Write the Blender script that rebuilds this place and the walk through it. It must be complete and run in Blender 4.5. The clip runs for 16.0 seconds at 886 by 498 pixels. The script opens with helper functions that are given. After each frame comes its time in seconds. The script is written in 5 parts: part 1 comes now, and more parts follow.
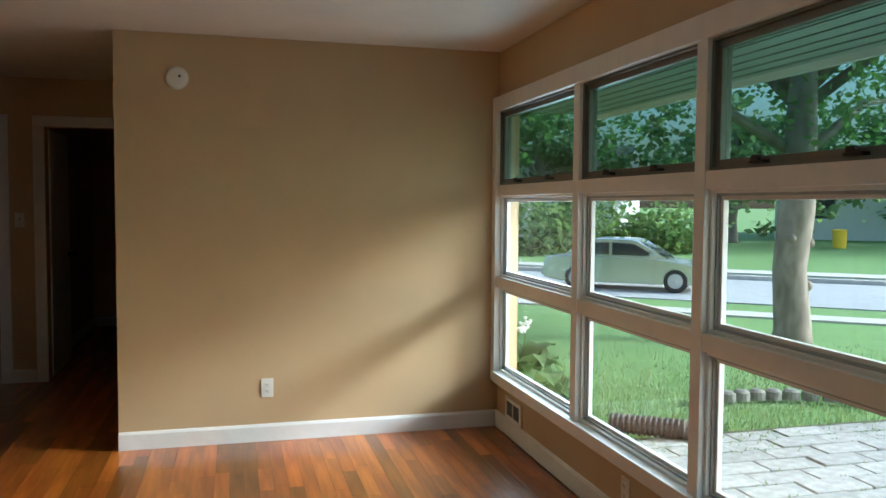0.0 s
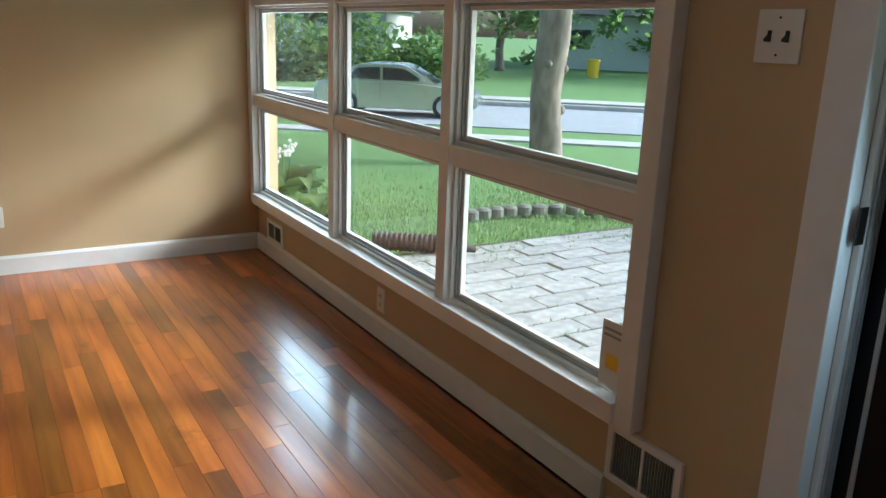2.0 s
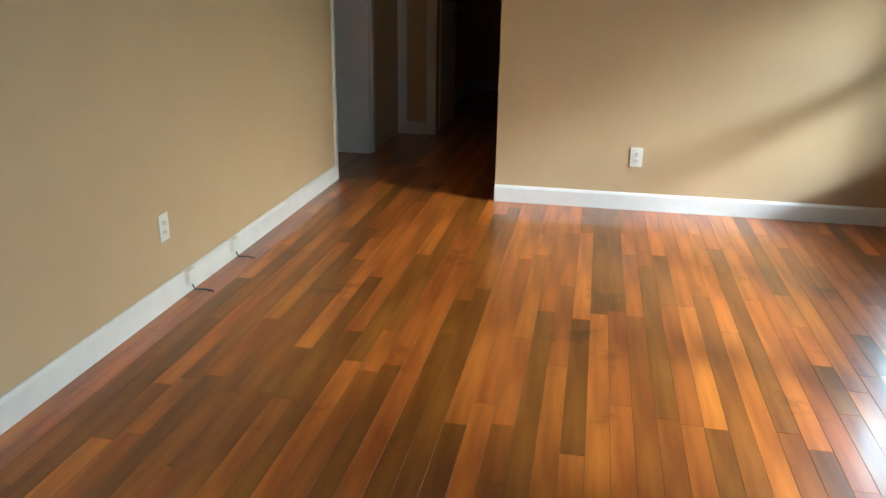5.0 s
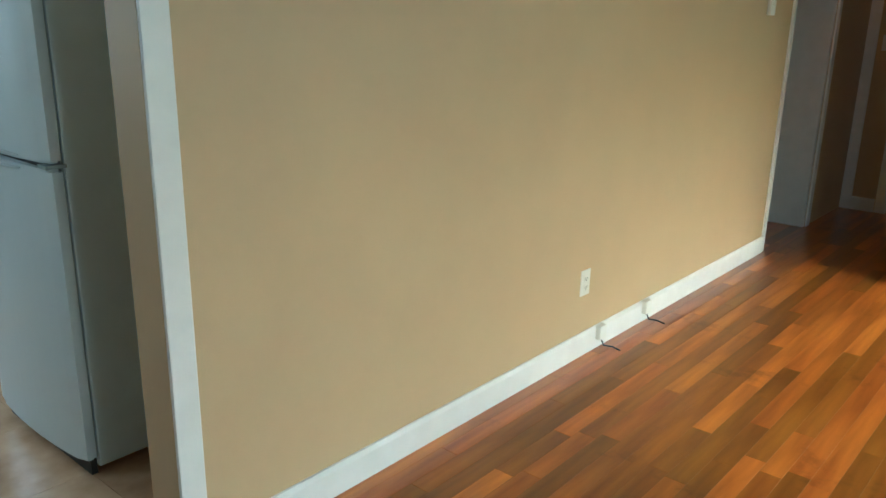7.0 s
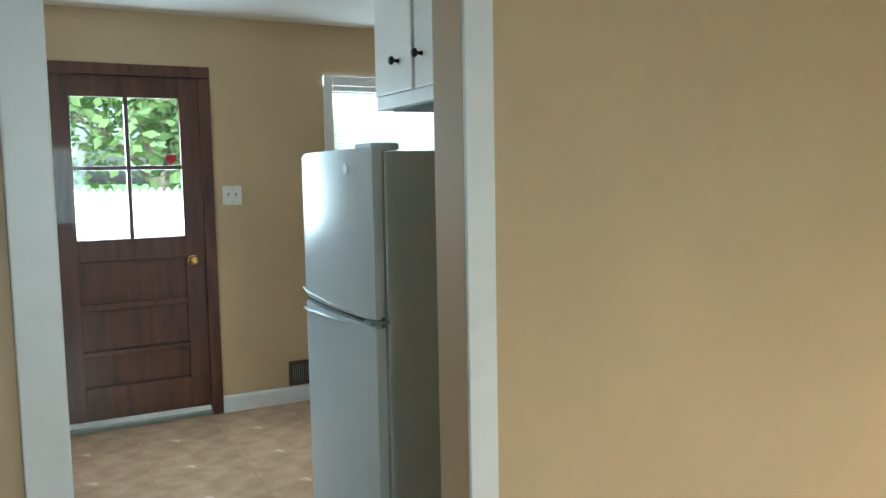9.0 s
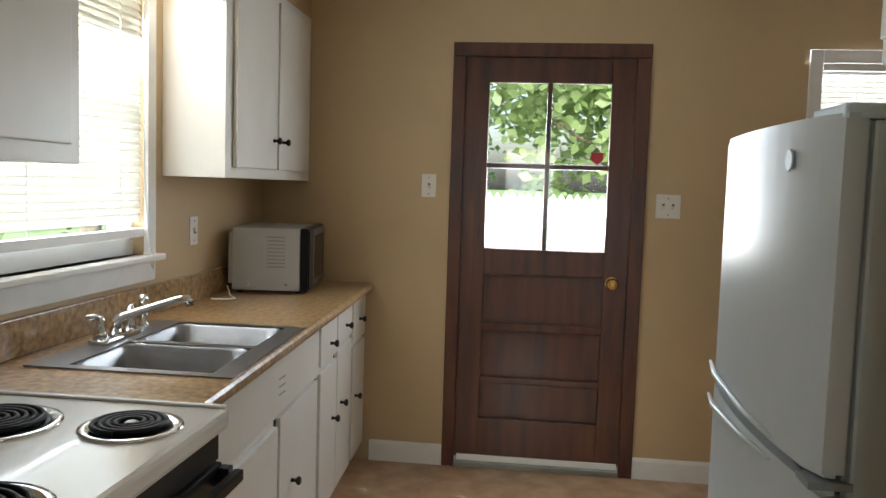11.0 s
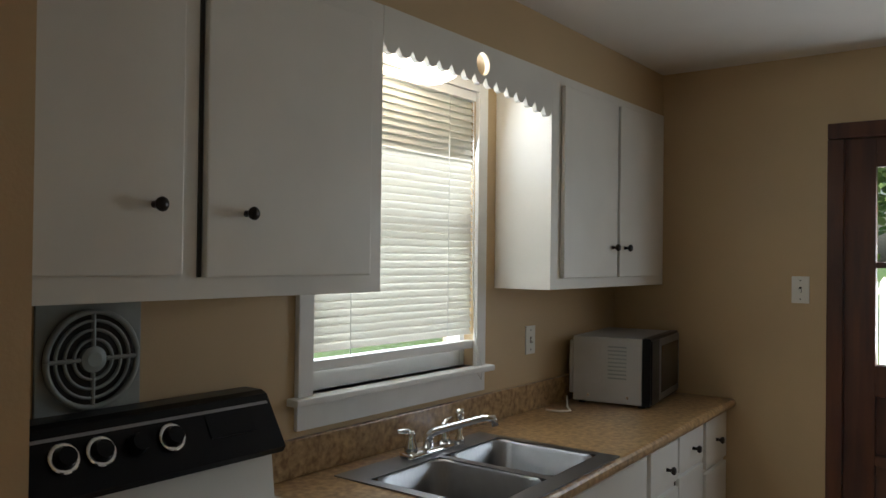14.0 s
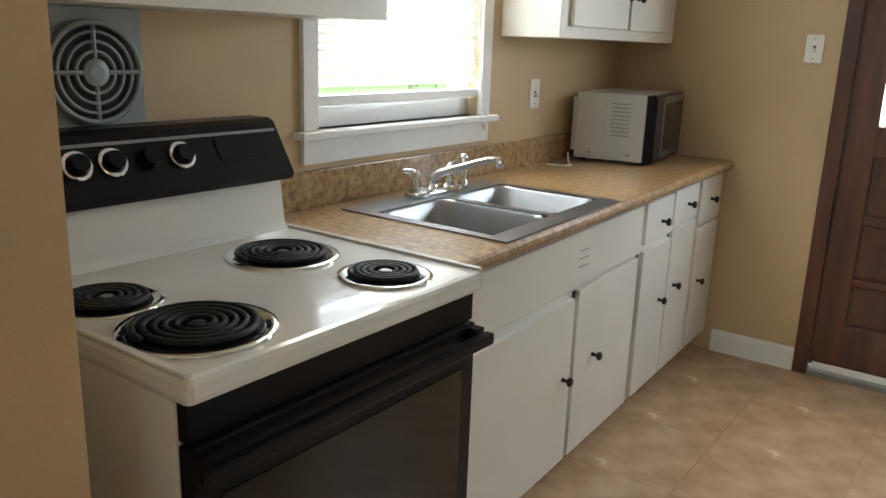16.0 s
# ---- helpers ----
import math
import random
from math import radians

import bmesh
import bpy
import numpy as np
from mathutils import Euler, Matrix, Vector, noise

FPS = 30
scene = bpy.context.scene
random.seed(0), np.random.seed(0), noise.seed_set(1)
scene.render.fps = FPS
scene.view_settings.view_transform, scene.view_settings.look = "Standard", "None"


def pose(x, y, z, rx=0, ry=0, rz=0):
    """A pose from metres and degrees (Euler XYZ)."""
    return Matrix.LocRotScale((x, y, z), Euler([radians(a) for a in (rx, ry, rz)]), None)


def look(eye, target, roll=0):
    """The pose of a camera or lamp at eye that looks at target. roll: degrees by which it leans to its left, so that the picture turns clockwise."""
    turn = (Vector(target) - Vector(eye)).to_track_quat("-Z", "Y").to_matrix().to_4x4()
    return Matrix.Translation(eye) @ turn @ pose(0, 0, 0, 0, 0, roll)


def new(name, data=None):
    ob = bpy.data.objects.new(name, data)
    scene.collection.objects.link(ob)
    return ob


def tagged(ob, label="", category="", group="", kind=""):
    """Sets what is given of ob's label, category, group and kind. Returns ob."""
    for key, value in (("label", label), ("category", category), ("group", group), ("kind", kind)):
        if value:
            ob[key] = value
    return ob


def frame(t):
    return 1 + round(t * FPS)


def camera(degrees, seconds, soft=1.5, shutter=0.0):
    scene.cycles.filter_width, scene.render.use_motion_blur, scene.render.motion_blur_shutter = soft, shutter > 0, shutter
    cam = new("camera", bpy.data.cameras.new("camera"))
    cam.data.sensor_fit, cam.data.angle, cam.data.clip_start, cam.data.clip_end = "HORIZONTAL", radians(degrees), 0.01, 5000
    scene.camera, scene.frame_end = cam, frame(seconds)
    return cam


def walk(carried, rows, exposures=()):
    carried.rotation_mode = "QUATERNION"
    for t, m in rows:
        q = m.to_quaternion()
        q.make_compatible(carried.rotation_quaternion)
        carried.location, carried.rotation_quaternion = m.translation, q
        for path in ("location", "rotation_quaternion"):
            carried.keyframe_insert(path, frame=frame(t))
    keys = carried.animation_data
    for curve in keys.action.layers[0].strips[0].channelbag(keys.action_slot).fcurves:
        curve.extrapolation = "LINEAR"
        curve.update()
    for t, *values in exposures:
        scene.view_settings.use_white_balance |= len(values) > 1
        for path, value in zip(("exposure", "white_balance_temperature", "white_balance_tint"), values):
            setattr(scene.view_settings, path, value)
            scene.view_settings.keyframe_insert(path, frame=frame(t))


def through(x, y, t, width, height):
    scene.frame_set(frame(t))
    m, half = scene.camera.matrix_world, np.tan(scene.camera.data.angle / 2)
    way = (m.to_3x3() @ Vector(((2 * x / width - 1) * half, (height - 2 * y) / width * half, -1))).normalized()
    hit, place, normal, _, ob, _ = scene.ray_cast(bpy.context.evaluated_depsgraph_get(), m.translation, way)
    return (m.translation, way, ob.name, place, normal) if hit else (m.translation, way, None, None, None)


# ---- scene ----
cam = camera(58.5, 16.0)
PATH = [
    (0, (0.583, -0.461, 1.438), (1.095, 1.469, 1.328), 0.4),
    (0.5, (0.615, -0.467, 1.443), (1.35, 1.39, 1.338), 0.3),
    (1, (0.642, -0.468, 1.441), (1.563, 1.304, 1.33), 0.7),
    (1.5, (0.652, -0.478, 1.431), (1.681, 1.225, 1.221), 1.0),
    (2, (0.682, -0.455, 1.378), (1.687, 1.193, 0.855), 2.1),
    (2.5, (0.677, -0.428, 1.376), (1.665, 1.171, 0.691), 3.0),
    (3, (0.653, -0.423, 1.372), (1.545, 1.228, 0.681), 3.0),
    (3.5, (0.617, -0.392, 1.348), (1.215, 1.392, 0.668), 2.6),
    (4, (0.579, -0.377, 1.346), (0.822, 1.49, 0.671), 1.9),
    (4.5, (0.549, -0.367, 1.334), (0.461, 1.519, 0.675), 1.4),
    (5, (0.504, -0.395, 1.336), (0.156, 1.463, 0.683), 0.9),
    (5.2, (0.482, -0.386, 1.341), (0.022, 1.446, 0.685), 0.4),
    (7.3, (0.452, -0.456, 1.452), (-0.904, 0.93, 0.959), 0.4),
    (7.5, (0.463, -0.469, 1.428), (-0.951, 0.893, 1.047), 0.4),
    (8, (0.433, -0.481, 1.449), (-1.062, 0.825, 1.199), 0.7),
    (8.5, (0.424, -0.484, 1.446), (-1.198, 0.668, 1.244), -0.5),
    (8.7, (0.393, -0.446, 1.445), (-1.293, 0.612, 1.251), -0.9),
    (10.8, (-0.602, 0.047, 1.397), (-2.595, -0.013, 1.244), 1.9),
    (11, (-0.701, 0.107, 1.412), (-2.682, -0.124, 1.255), 1.8),
    (11.5, (-0.869, 0.277, 1.422), (-2.719, -0.466, 1.262), 1.3),
    (12, (-0.933, 0.395, 1.454), (-2.644, -0.627, 1.286), 1.3),
    (12.5, (-0.934, 0.416, 1.479), (-2.587, -0.704, 1.369), 0.8),
    (13, (-0.981, 0.376, 1.532), (-2.606, -0.79, 1.539), 0.3),
    (13.5, (-0.98, 0.378, 1.546), (-2.584, -0.816, 1.592), 0.4),
    (14, (-0.97, 0.386, 1.536), (-2.568, -0.816, 1.557), 0.7),
    (14.5, (-0.947, 0.394, 1.486), (-2.533, -0.821, 1.404), 0.6),
    (15, (-0.951, 0.396, 1.433), (-2.515, -0.826, 1.191), 0.5),
    (15.5, (-0.963, 0.391, 1.413), (-2.504, -0.811, 0.989), 1.3),
    (16, (-0.95, 0.353, 1.392), (-2.515, -0.785, 0.885), 2.0),
]
EXPOSURES = [(0, 1.15, 4850, -5), (2, 1.05, 4850, -2), (3.5, 0.95, 4850, 0), (4, 1.0, 4750, -1), (5, 1.55, 4700, -4), (7.4, 2.0, 4600, -13), (8.5, 2.1, 4700, -11), (11, 1.65, 6000, 7), (12.5, 1.0, 5950, 7), (14, 0.6, 5950, 7), (15, 1.15, 5950, 7), (16, 2.0, 5900, 5)]
walk(cam, [(t, look(eye, aim, lean)) for t, eye, aim, lean in PATH], EXPOSURES)

# ---------------- world, sun, lamps ----------------
world = bpy.data.worlds.new("sky")
scene.world = world
world.use_nodes = True
wn = world.node_tree
sky = wn.nodes.new("ShaderNodeTexSky")
sky.sky_type, sky.sun_disc = "NISHITA", False
sky.sun_elevation, sky.sun_rotation = radians(27), radians(107)
sky.air_density, sky.dust_density, sky.ozone_density = 1.1, 5.0, 0.8
wn.links.new(sky.outputs[0], wn.nodes["Background"].inputs[0])
wn.nodes["Background"].inputs[1].default_value = 0.15

sun_data = bpy.data.lights.new("sun", "SUN")
sun_data.energy, sun_data.angle, sun_data.color = 2.5, radians(11), (1, 0.96, 0.9)
sun = new("sun", sun_data)
sun.matrix_world = look((20, -6.1, 10.8), (0, 0, 0))


def area(name, m, w, h, energy, color=(1, 1, 1)):
    d = bpy.data.lights.new(name, "AREA")
    d.shape, d.size, d.size_y, d.energy, d.color = "RECTANGLE", w, h, energy, color
    ob = new(name, d)
    ob.matrix_world = m
    return ob


# added lamp outside the picture window: makes the floor glare, for bright sky
area("window_daylight", look((2.58, 4.28, 1.2), (1.3, 1.5, 0.3)), 0.55, 1.0, 8, (0.95, 1.0, 0.97))
# area lamps for the daylight in the other openings
area("front_door_daylight", look((2.20, 0.0, 1.4), (0, 0, 1.0)), 0.62, 1.0, 4.5, (0.84, 0.97, 1.0))
area("kitchen_window_daylight", look((-2.98, -1.36, 1.65), (-2.98, 0, 1.3)), 0.9, 1.1, 9, (0.95, 0.98, 1.0))
area("dining_window_daylight", look((-4.70, 1.78, 1.65), (-3, 1.78, 1.3)), 0.9, 1.1, 9, (0.95, 0.98, 1.0))
area("door_daylight", look((-4.72, 0.15, 1.52), (-3, 0.15, 1.2)), 0.55, 0.75, 6, (0.95, 0.98, 1.0))


# ---------------- materials ----------------


def material(name, color, rough=0.5, metal=0.0, vary=0.12, scale=8.0, bump=0.0, bump_scale=120.0, rand=0.0,
             color2=None, stretch=(1, 1, 1), coat=0.0, spec=0.5, rv=0.15):
    m = bpy.data.materials.new(name)
    m.use_nodes = True
    nt = m.node_tree
    b = nt.nodes["Principled BSDF"]
    b.inputs["Roughness"].default_value = rough
    b.inputs["Metallic"].default_value = metal
    b.inputs["Coat Weight"].default_value = coat
    b.inputs["Specular IOR Level"].default_value = spec
    tc = nt.nodes.new("ShaderNodeTexCoord")
    mp = nt.nodes.new("ShaderNodeMapping")
    mp.inputs["Scale"].default_value = stretch
    nt.links.new(tc.outputs["Object"], mp.inputs[0])
    n = nt.nodes.new("ShaderNodeTexNoise")
    n.inputs["Scale"].default_value, n.inputs["Detail"].default_value = scale, 6
    nt.links.new(mp.outputs[0], n.inputs["Vector"])
    ramp = nt.nodes.new("ShaderNodeValToRGB")
    c2 = color2 or tuple(c * (1 - vary) for c in color)
    c1 = color if color2 else tuple(min(1, c * (1 + vary)) for c in color)
    ramp.color_ramp.elements[0].position, ramp.color_ramp.elements[1].position = 0.32, 0.68
    ramp.color_ramp.elements[0].color = (*c2, 1)
    ramp.color_ramp.elements[1].color = (*c1, 1)
    nt.links.new(n.outputs[0], ramp.inputs[0])
    out = ramp.outputs[0]
    # broad, faint unevenness
    n2 = nt.nodes.new("ShaderNodeTexNoise")
    n2.inputs["Scale"].default_value, n2.inputs["Detail"].default_value = scale * 0.13, 3
    nt.links.new(mp.outputs[0], n2.inputs["Vector"])
    hsv = nt.nodes.new("ShaderNodeHueSaturation")
    mr = nt.nodes.new("ShaderNodeMapRange")
    mr.inputs["To Min"].default_value, mr.inputs["To Max"].default_value = 1 - vary * 0.6, 1 + vary * 0.6
    nt.links.new(n2.outputs[0], mr.inputs[0])
    nt.links.new(out, hsv.inputs["Color"])
    if rand:
        oi = nt.nodes.new("ShaderNodeObjectInfo")
        geo = nt.nodes.new("ShaderNodeNewGeometry")
        add = nt.nodes.new("ShaderNodeMath")
        nt.links.new(oi.outputs["Random"], add.inputs[0])
        nt.links.new(geo.outputs["Random Per Island"], add.inputs[1])
        fr = nt.nodes.new("ShaderNodeMath")
        fr.operation = "FRACT"
        nt.links.new(add.outputs[0], fr.inputs[0])
        mr2 = nt.nodes.new("ShaderNodeMapRange")
        mr2.inputs["To Min"].default_value, mr2.inputs["To Max"].default_value = 1 - rand, 1 + rand
        nt.links.new(fr.outputs[0], mr2.inputs[0])
        mul = nt.nodes.new("ShaderNodeMath")
        mul.operation = "MULTIPLY"
        nt.links.new(mr.outputs[0], mul.inputs[0])
        nt.links.new(mr2.outputs[0], mul.inputs[1])
        nt.links.new(mul.outputs[0], hsv.inputs["Value"])
    else:
        nt.links.new(mr.outputs[0], hsv.inputs["Value"])
    nt.links.new(hsv.outputs[0], b.inputs["Base Color"])
    mr3 = nt.nodes.new("ShaderNodeMapRange")
    mr3.inputs["To Min"].default_value, mr3.inputs["To Max"].default_value = max(0.02, rough * (1 - rv)), min(1, rough * (1 + rv))
    nt.links.new(n.outputs[0], mr3.inputs[0])
    nt.links.new(mr3.outputs[0], b.inputs["Roughness"])
    if bump:
        n3 = nt.nodes.new("ShaderNodeTexNoise")
        n3.inputs["Scale"].default_value, n3.inputs["Detail"].default_value = bump_scale, 4
        nt.links.new(mp.outputs[0], n3.inputs["Vector"])
        bp = nt.nodes.new("ShaderNodeBump")
        bp.inputs["Strength"].default_value, bp.inputs["Distance"].default_value = bump, 0.004
        nt.links.new(n3.outputs[0], bp.inputs["Height"])
        nt.links.new(bp.outputs[0], b.inputs["Normal"])
    return m


def glass_material(name, tint=(1, 1, 1), gloss=0.06):
    m = bpy.data.materials.new(name)
    m.use_nodes = True
    nt = m.node_tree
    nt.nodes.remove(nt.nodes["Principled BSDF"])
    tr = nt.nodes.new("ShaderNodeBsdfTransparent")
    tr.inputs[0].default_value = (*tint, 1)
    gl = nt.nodes.new("ShaderNodeBsdfGlossy")
    gl.inputs["Roughness"].default_value = 0.02
    mix = nt.nodes.new("ShaderNodeMixShader")
    face = nt.nodes.new("ShaderNodeLayerWeight")
    steep = nt.nodes.new("ShaderNodeMath")
    steep.operation = "POWER"
    steep.inputs[1].default_value = 5.0
    share = nt.nodes.new("ShaderNodeMath")
    share.operation = "MULTIPLY_ADD"
    share.inputs[1].default_value, share.inputs[2].default_value = 0.6, gloss * 0.5
    nt.links.new(face.outputs["Facing"], steep.inputs[0])
    nt.links.new(steep.outputs[0], share.inputs[0])
    nt.links.new(share.outputs[0], mix.inputs[0])
    nt.links.new(tr.outputs[0], mix.inputs[1])
    nt.links.new(gl.outputs[0], mix.inputs[2])
    nt.links.new(mix.outputs[0], nt.nodes["Material Output"].inputs[0])
    return m


def emitter(name, color, strength):
    m = bpy.data.materials.new(name)
    m.use_nodes = True
    b = m.node_tree.nodes["Principled BSDF"]
    b.inputs["Base Color"].default_value = (*color, 1)
    b.inputs["Emission Color"].default_value = (*color, 1)
    b.inputs["Emission Strength"].default_value = strength
    return m


def translucent(name, color, through, share):
    m = material(name, color, 0.5, vary=0.04)
    nt = m.node_tree
    t = nt.nodes.new("ShaderNodeBsdfTranslucent")
    t.inputs[0].default_value = (*through, 1)
    mix = nt.nodes.new("ShaderNodeMixShader")
    mix.inputs[0].default_value = share
    nt.links.new(nt.nodes["Principled BSDF"].outputs[0], mix.inputs[1])
    nt.links.new(t.outputs[0], mix.inputs[2])
    nt.links.new(mix.outputs[0], nt.nodes["Material Output"].inputs[0])
    return m


def plank_material():
    m = material("floor_plank", (0.47, 0.145, 0.013), 0.34, vary=0.2, scale=3.2, stretch=(5, 0.5, 1), bump=0.06,
                 bump_scale=40, rand=0.46, color2=(0.22, 0.052, 0.005), coat=0.6)
    m.node_tree.nodes["Principled BSDF"].inputs["Coat Roughness"].default_value = 0.14
    # worn dark stains that run across the boards
    nt = m.node_tree
    b = nt.nodes["Principled BSDF"]
    source = b.inputs["Base Color"].links[0].from_socket
    geo = nt.nodes.new("ShaderNodeNewGeometry")
    stain = nt.nodes.new("ShaderNodeTexNoise")
    stain.inputs["Scale"].default_value, stain.inputs["Detail"].default_value = 2.6, 9
    stain.inputs["Roughness"].default_value = 0.68
    nt.links.new(geo.outputs["Position"], stain.inputs["Vector"])
    ramp = nt.nodes.new("ShaderNodeValToRGB")
    ramp.color_ramp.elements[0].position, ramp.color_ramp.elements[1].position = 0.28, 0.42
    ramp.color_ramp.elements[0].color = (0.36, 0.30, 0.28, 1)
    ramp.color_ramp.elements[1].color = (1, 1, 1, 1)
    nt.links.new(stain.outputs[0], ramp.inputs[0])
    mix = nt.nodes.new("ShaderNodeMix")
    mix.data_type, mix.blend_type = "RGBA", "MULTIPLY"
    mix.inputs["Factor"].default_value = 1.0
    nt.links.new(source, mix.inputs[6])
    nt.links.new(ramp.outputs[0], mix.inputs[7])
    nt.links.new(mix.outputs[2], b.inputs["Base Color"])
    # boards from golden to red-brown
    hsv = [n for n in nt.nodes if n.bl_idname == "ShaderNodeHueSaturation"][0]
    oi, isle = nt.nodes.new("ShaderNodeObjectInfo"), nt.nodes.new("ShaderNodeNewGeometry")
    both = nt.nodes.new("ShaderNodeMath")
    nt.links.new(oi.outputs["Random"], both.inputs[0])
    nt.links.new(isle.outputs["Random Per Island"], both.inputs[1])
    wave = nt.nodes.new("ShaderNodeMath")
    wave.operation = "PINGPONG"
    wave.inputs[1].default_value = 0.37
    nt.links.new(both.outputs[0], wave.inputs[0])
    hue = nt.nodes.new("ShaderNodeMapRange")
    hue.inputs["From Max"].default_value = 0.37
    hue.inputs["To Min"].default_value, hue.inputs["To Max"].default_value = 0.494, 0.509
    nt.links.new(wave.outputs[0], hue.inputs[0])
    nt.links.new(hue.outputs[0], hsv.inputs["Hue"])
    return m


def counter_material():
    m = material("laminate_counter", (0.50, 0.33, 0.155), 0.3, vary=0.3, scale=45, color2=(0.20, 0.11, 0.04), coat=0.15)
    return m


WALL = material("tan_wall_paint", (0.55, 0.405, 0.228), 0.55, vary=0.035, scale=3, bump=0.12, bump_scale=220)
CEIL = material("ceiling_paint", (0.74, 0.70, 0.64), 0.8, vary=0.03, scale=4, bump=0.15, bump_scale=150)
WHITE = material("white_trim_paint", (0.80, 0.79, 0.76), 0.35, vary=0.03, scale=12, bump=0.05, bump_scale=80)
CABW = material("white_cabinet_paint", (0.78, 0.76, 0.70), 0.36, vary=0.03, scale=5, bump=0.06, bump_scale=60)
PLATE = material("white_plastic", (0.78, 0.76, 0.70), 0.35, vary=0.02)
# near-black for slots and small dark parts, and for shade put in as colour
DARK = material("dark_slot_and_shade", (0.02, 0.018, 0.015), 0.5)
BLACK = material("black_enamel", (0.008, 0.008, 0.009), 0.3, vary=0.1, spec=0.18)
KNOBM = material("dark_bronze", (0.03, 0.025, 0.022), 0.3, 0.6)
PLANK = plank_material()
SUBFLOOR = material("floor_gap", (0.05, 0.022, 0.008), 0.6)
VINYL = material("tan_vinyl_tile", (0.60, 0.41, 0.25), 0.26, vary=0.16, scale=8, rand=0.02, color2=(0.43, 0.27, 0.15), bump=0.05, bump_scale=90)
GROUT = material("tile_joint", (0.36, 0.23, 0.13), 0.7)
COUNTER = counter_material()
STEEL = material("brushed_steel", (0.29, 0.29, 0.295), 0.36, 1.0, vary=0.05, scale=30, stretch=(8, 1, 1))
CHROME = material("chrome", (0.85, 0.85, 0.85), 0.07, 1.0, vary=0.01)
BRASS = material("brass", (0.85, 0.58, 0.2), 0.2, 1.0, vary=0.05)
DOORWOOD = material("red_brown_door_stain", (0.115, 0.034, 0.011), 0.33, vary=0.3, scale=7, stretch=(3, 3, 0.35), color2=(0.055, 0.015, 0.006), coat=0.2)
FRONTDOOR = material("dark_front_door", (0.05, 0.028, 0.018), 0.4, vary=0.2)
ENAMEL = material("white_enamel", (0.80, 0.79, 0.75), 0.15, vary=0.02, scale=3, coat=0.3, rv=0.05)
FRIDGE = material("white_fridge_enamel", (0.52, 0.56, 0.57), 0.3, vary=0.006, bump=0.05, bump_scale=500, rv=0.02)
FRSIDE = material("grey_fridge_side", (0.62, 0.73, 0.79), 0.45, vary=0.03, bump=0.08, bump_scale=400)
COIL = material("burner_coil", (0.011, 0.011, 0.012), 0.5, vary=0.3, spec=0.25)
GALV = material("grey_painted_metal", (0.30, 0.33, 0.32), 0.5, 0.3, vary=0.15)
GLASS = glass_material("clear_glass")
DIMGLASS = glass_material("screened_glass", (0.52, 0.62, 0.60))
SASH = material("grey_sash_metal", (0.42, 0.44, 0.44), 0.4, 0.2, vary=0.1, scale=20)
OVENGLASS = material("oven_glass", (0.012, 0.010, 0.009), 0.08, vary=0.05, spec=0.4, rv=0.02)
BLIND = translucent("white_blind_slat", (0.80, 0.78, 0.72), (0.9, 0.88, 0.82), 0.32)
ALU = material("dull_aluminium", (0.24, 0.24, 0.22), 0.45, 0.7, vary=0.1)
LAMPGLOW = emitter("lamp_glass", (1.0, 0.84, 0.64), 4.5)
MWSIDE = material("light_grey_metal", (0.50, 0.50, 0.49), 0.35, 0.3, vary=0.03)
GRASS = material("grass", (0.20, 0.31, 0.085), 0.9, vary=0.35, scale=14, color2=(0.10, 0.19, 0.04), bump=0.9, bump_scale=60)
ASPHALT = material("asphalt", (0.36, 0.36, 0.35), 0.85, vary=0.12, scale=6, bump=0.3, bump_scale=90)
CONCRETE = material("concrete", (0.50, 0.47, 0.41), 0.85, vary=0.15, scale=5, bump=0.3)
PAVER = material("grey_paver", (0.37, 0.355, 0.33), 0.85, vary=0.22, scale=14, rand=0.13, bump=0.5, bump_scale=70)
SOIL = material("paver_joint_soil", (0.09, 0.08, 0.05), 0.95, vary=0.3)
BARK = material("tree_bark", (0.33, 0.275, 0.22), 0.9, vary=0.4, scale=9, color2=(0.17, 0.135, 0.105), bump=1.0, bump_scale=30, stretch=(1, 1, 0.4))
LEAF = translucent("leaf", (0.085, 0.15, 0.045), (0.24, 0.36, 0.09), 0.45)
LEAF2 = translucent("pale_leaf", (0.15, 0.22, 0.085), (0.30, 0.40, 0.14), 0.35)
SIDING = material("white_siding", (0.75, 0.75, 0.73), 0.6, vary=0.05)
ROOF = material("roof_shingle", (0.12, 0.115, 0.11), 0.9, vary=0.2, scale=20)
SOFFITM = material("green_grey_soffit", (0.36, 0.42, 0.38), 0.6, vary=0.05)
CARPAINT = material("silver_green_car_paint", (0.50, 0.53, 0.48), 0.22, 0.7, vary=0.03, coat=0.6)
CARGLASS = material("car_window", (0.03, 0.04, 0.045), 0.05, vary=0.1, coat=0.6)
RUBBER = material("rubber", (0.02, 0.02, 0.02), 0.7)
YELLOW = material("yellow_plastic", (0.85, 0.55, 0.02), 0.5)
RED = material("red_sticker", (0.5, 0.02, 0.03), 0.4)
PAPER = material("paper", (0.78, 0.76, 0.70), 0.7, vary=0.03)
PETAL = material("white_petal", (0.8, 0.8, 0.76), 0.7)
PIPE = material("brown_plastic_pipe", (0.075, 0.055, 0.045), 0.6)
EDGESTONE = material("mossy_edging_stone", (0.20, 0.19, 0.16), 0.9, vary=0.3, scale=20, bump=0.4)
WHITEFENCE = material("white_fence_paint", (0.78, 0.78, 0.76), 0.6, vary=0.06)

# ---------------- builders ----------------
WORLD_AT = {}


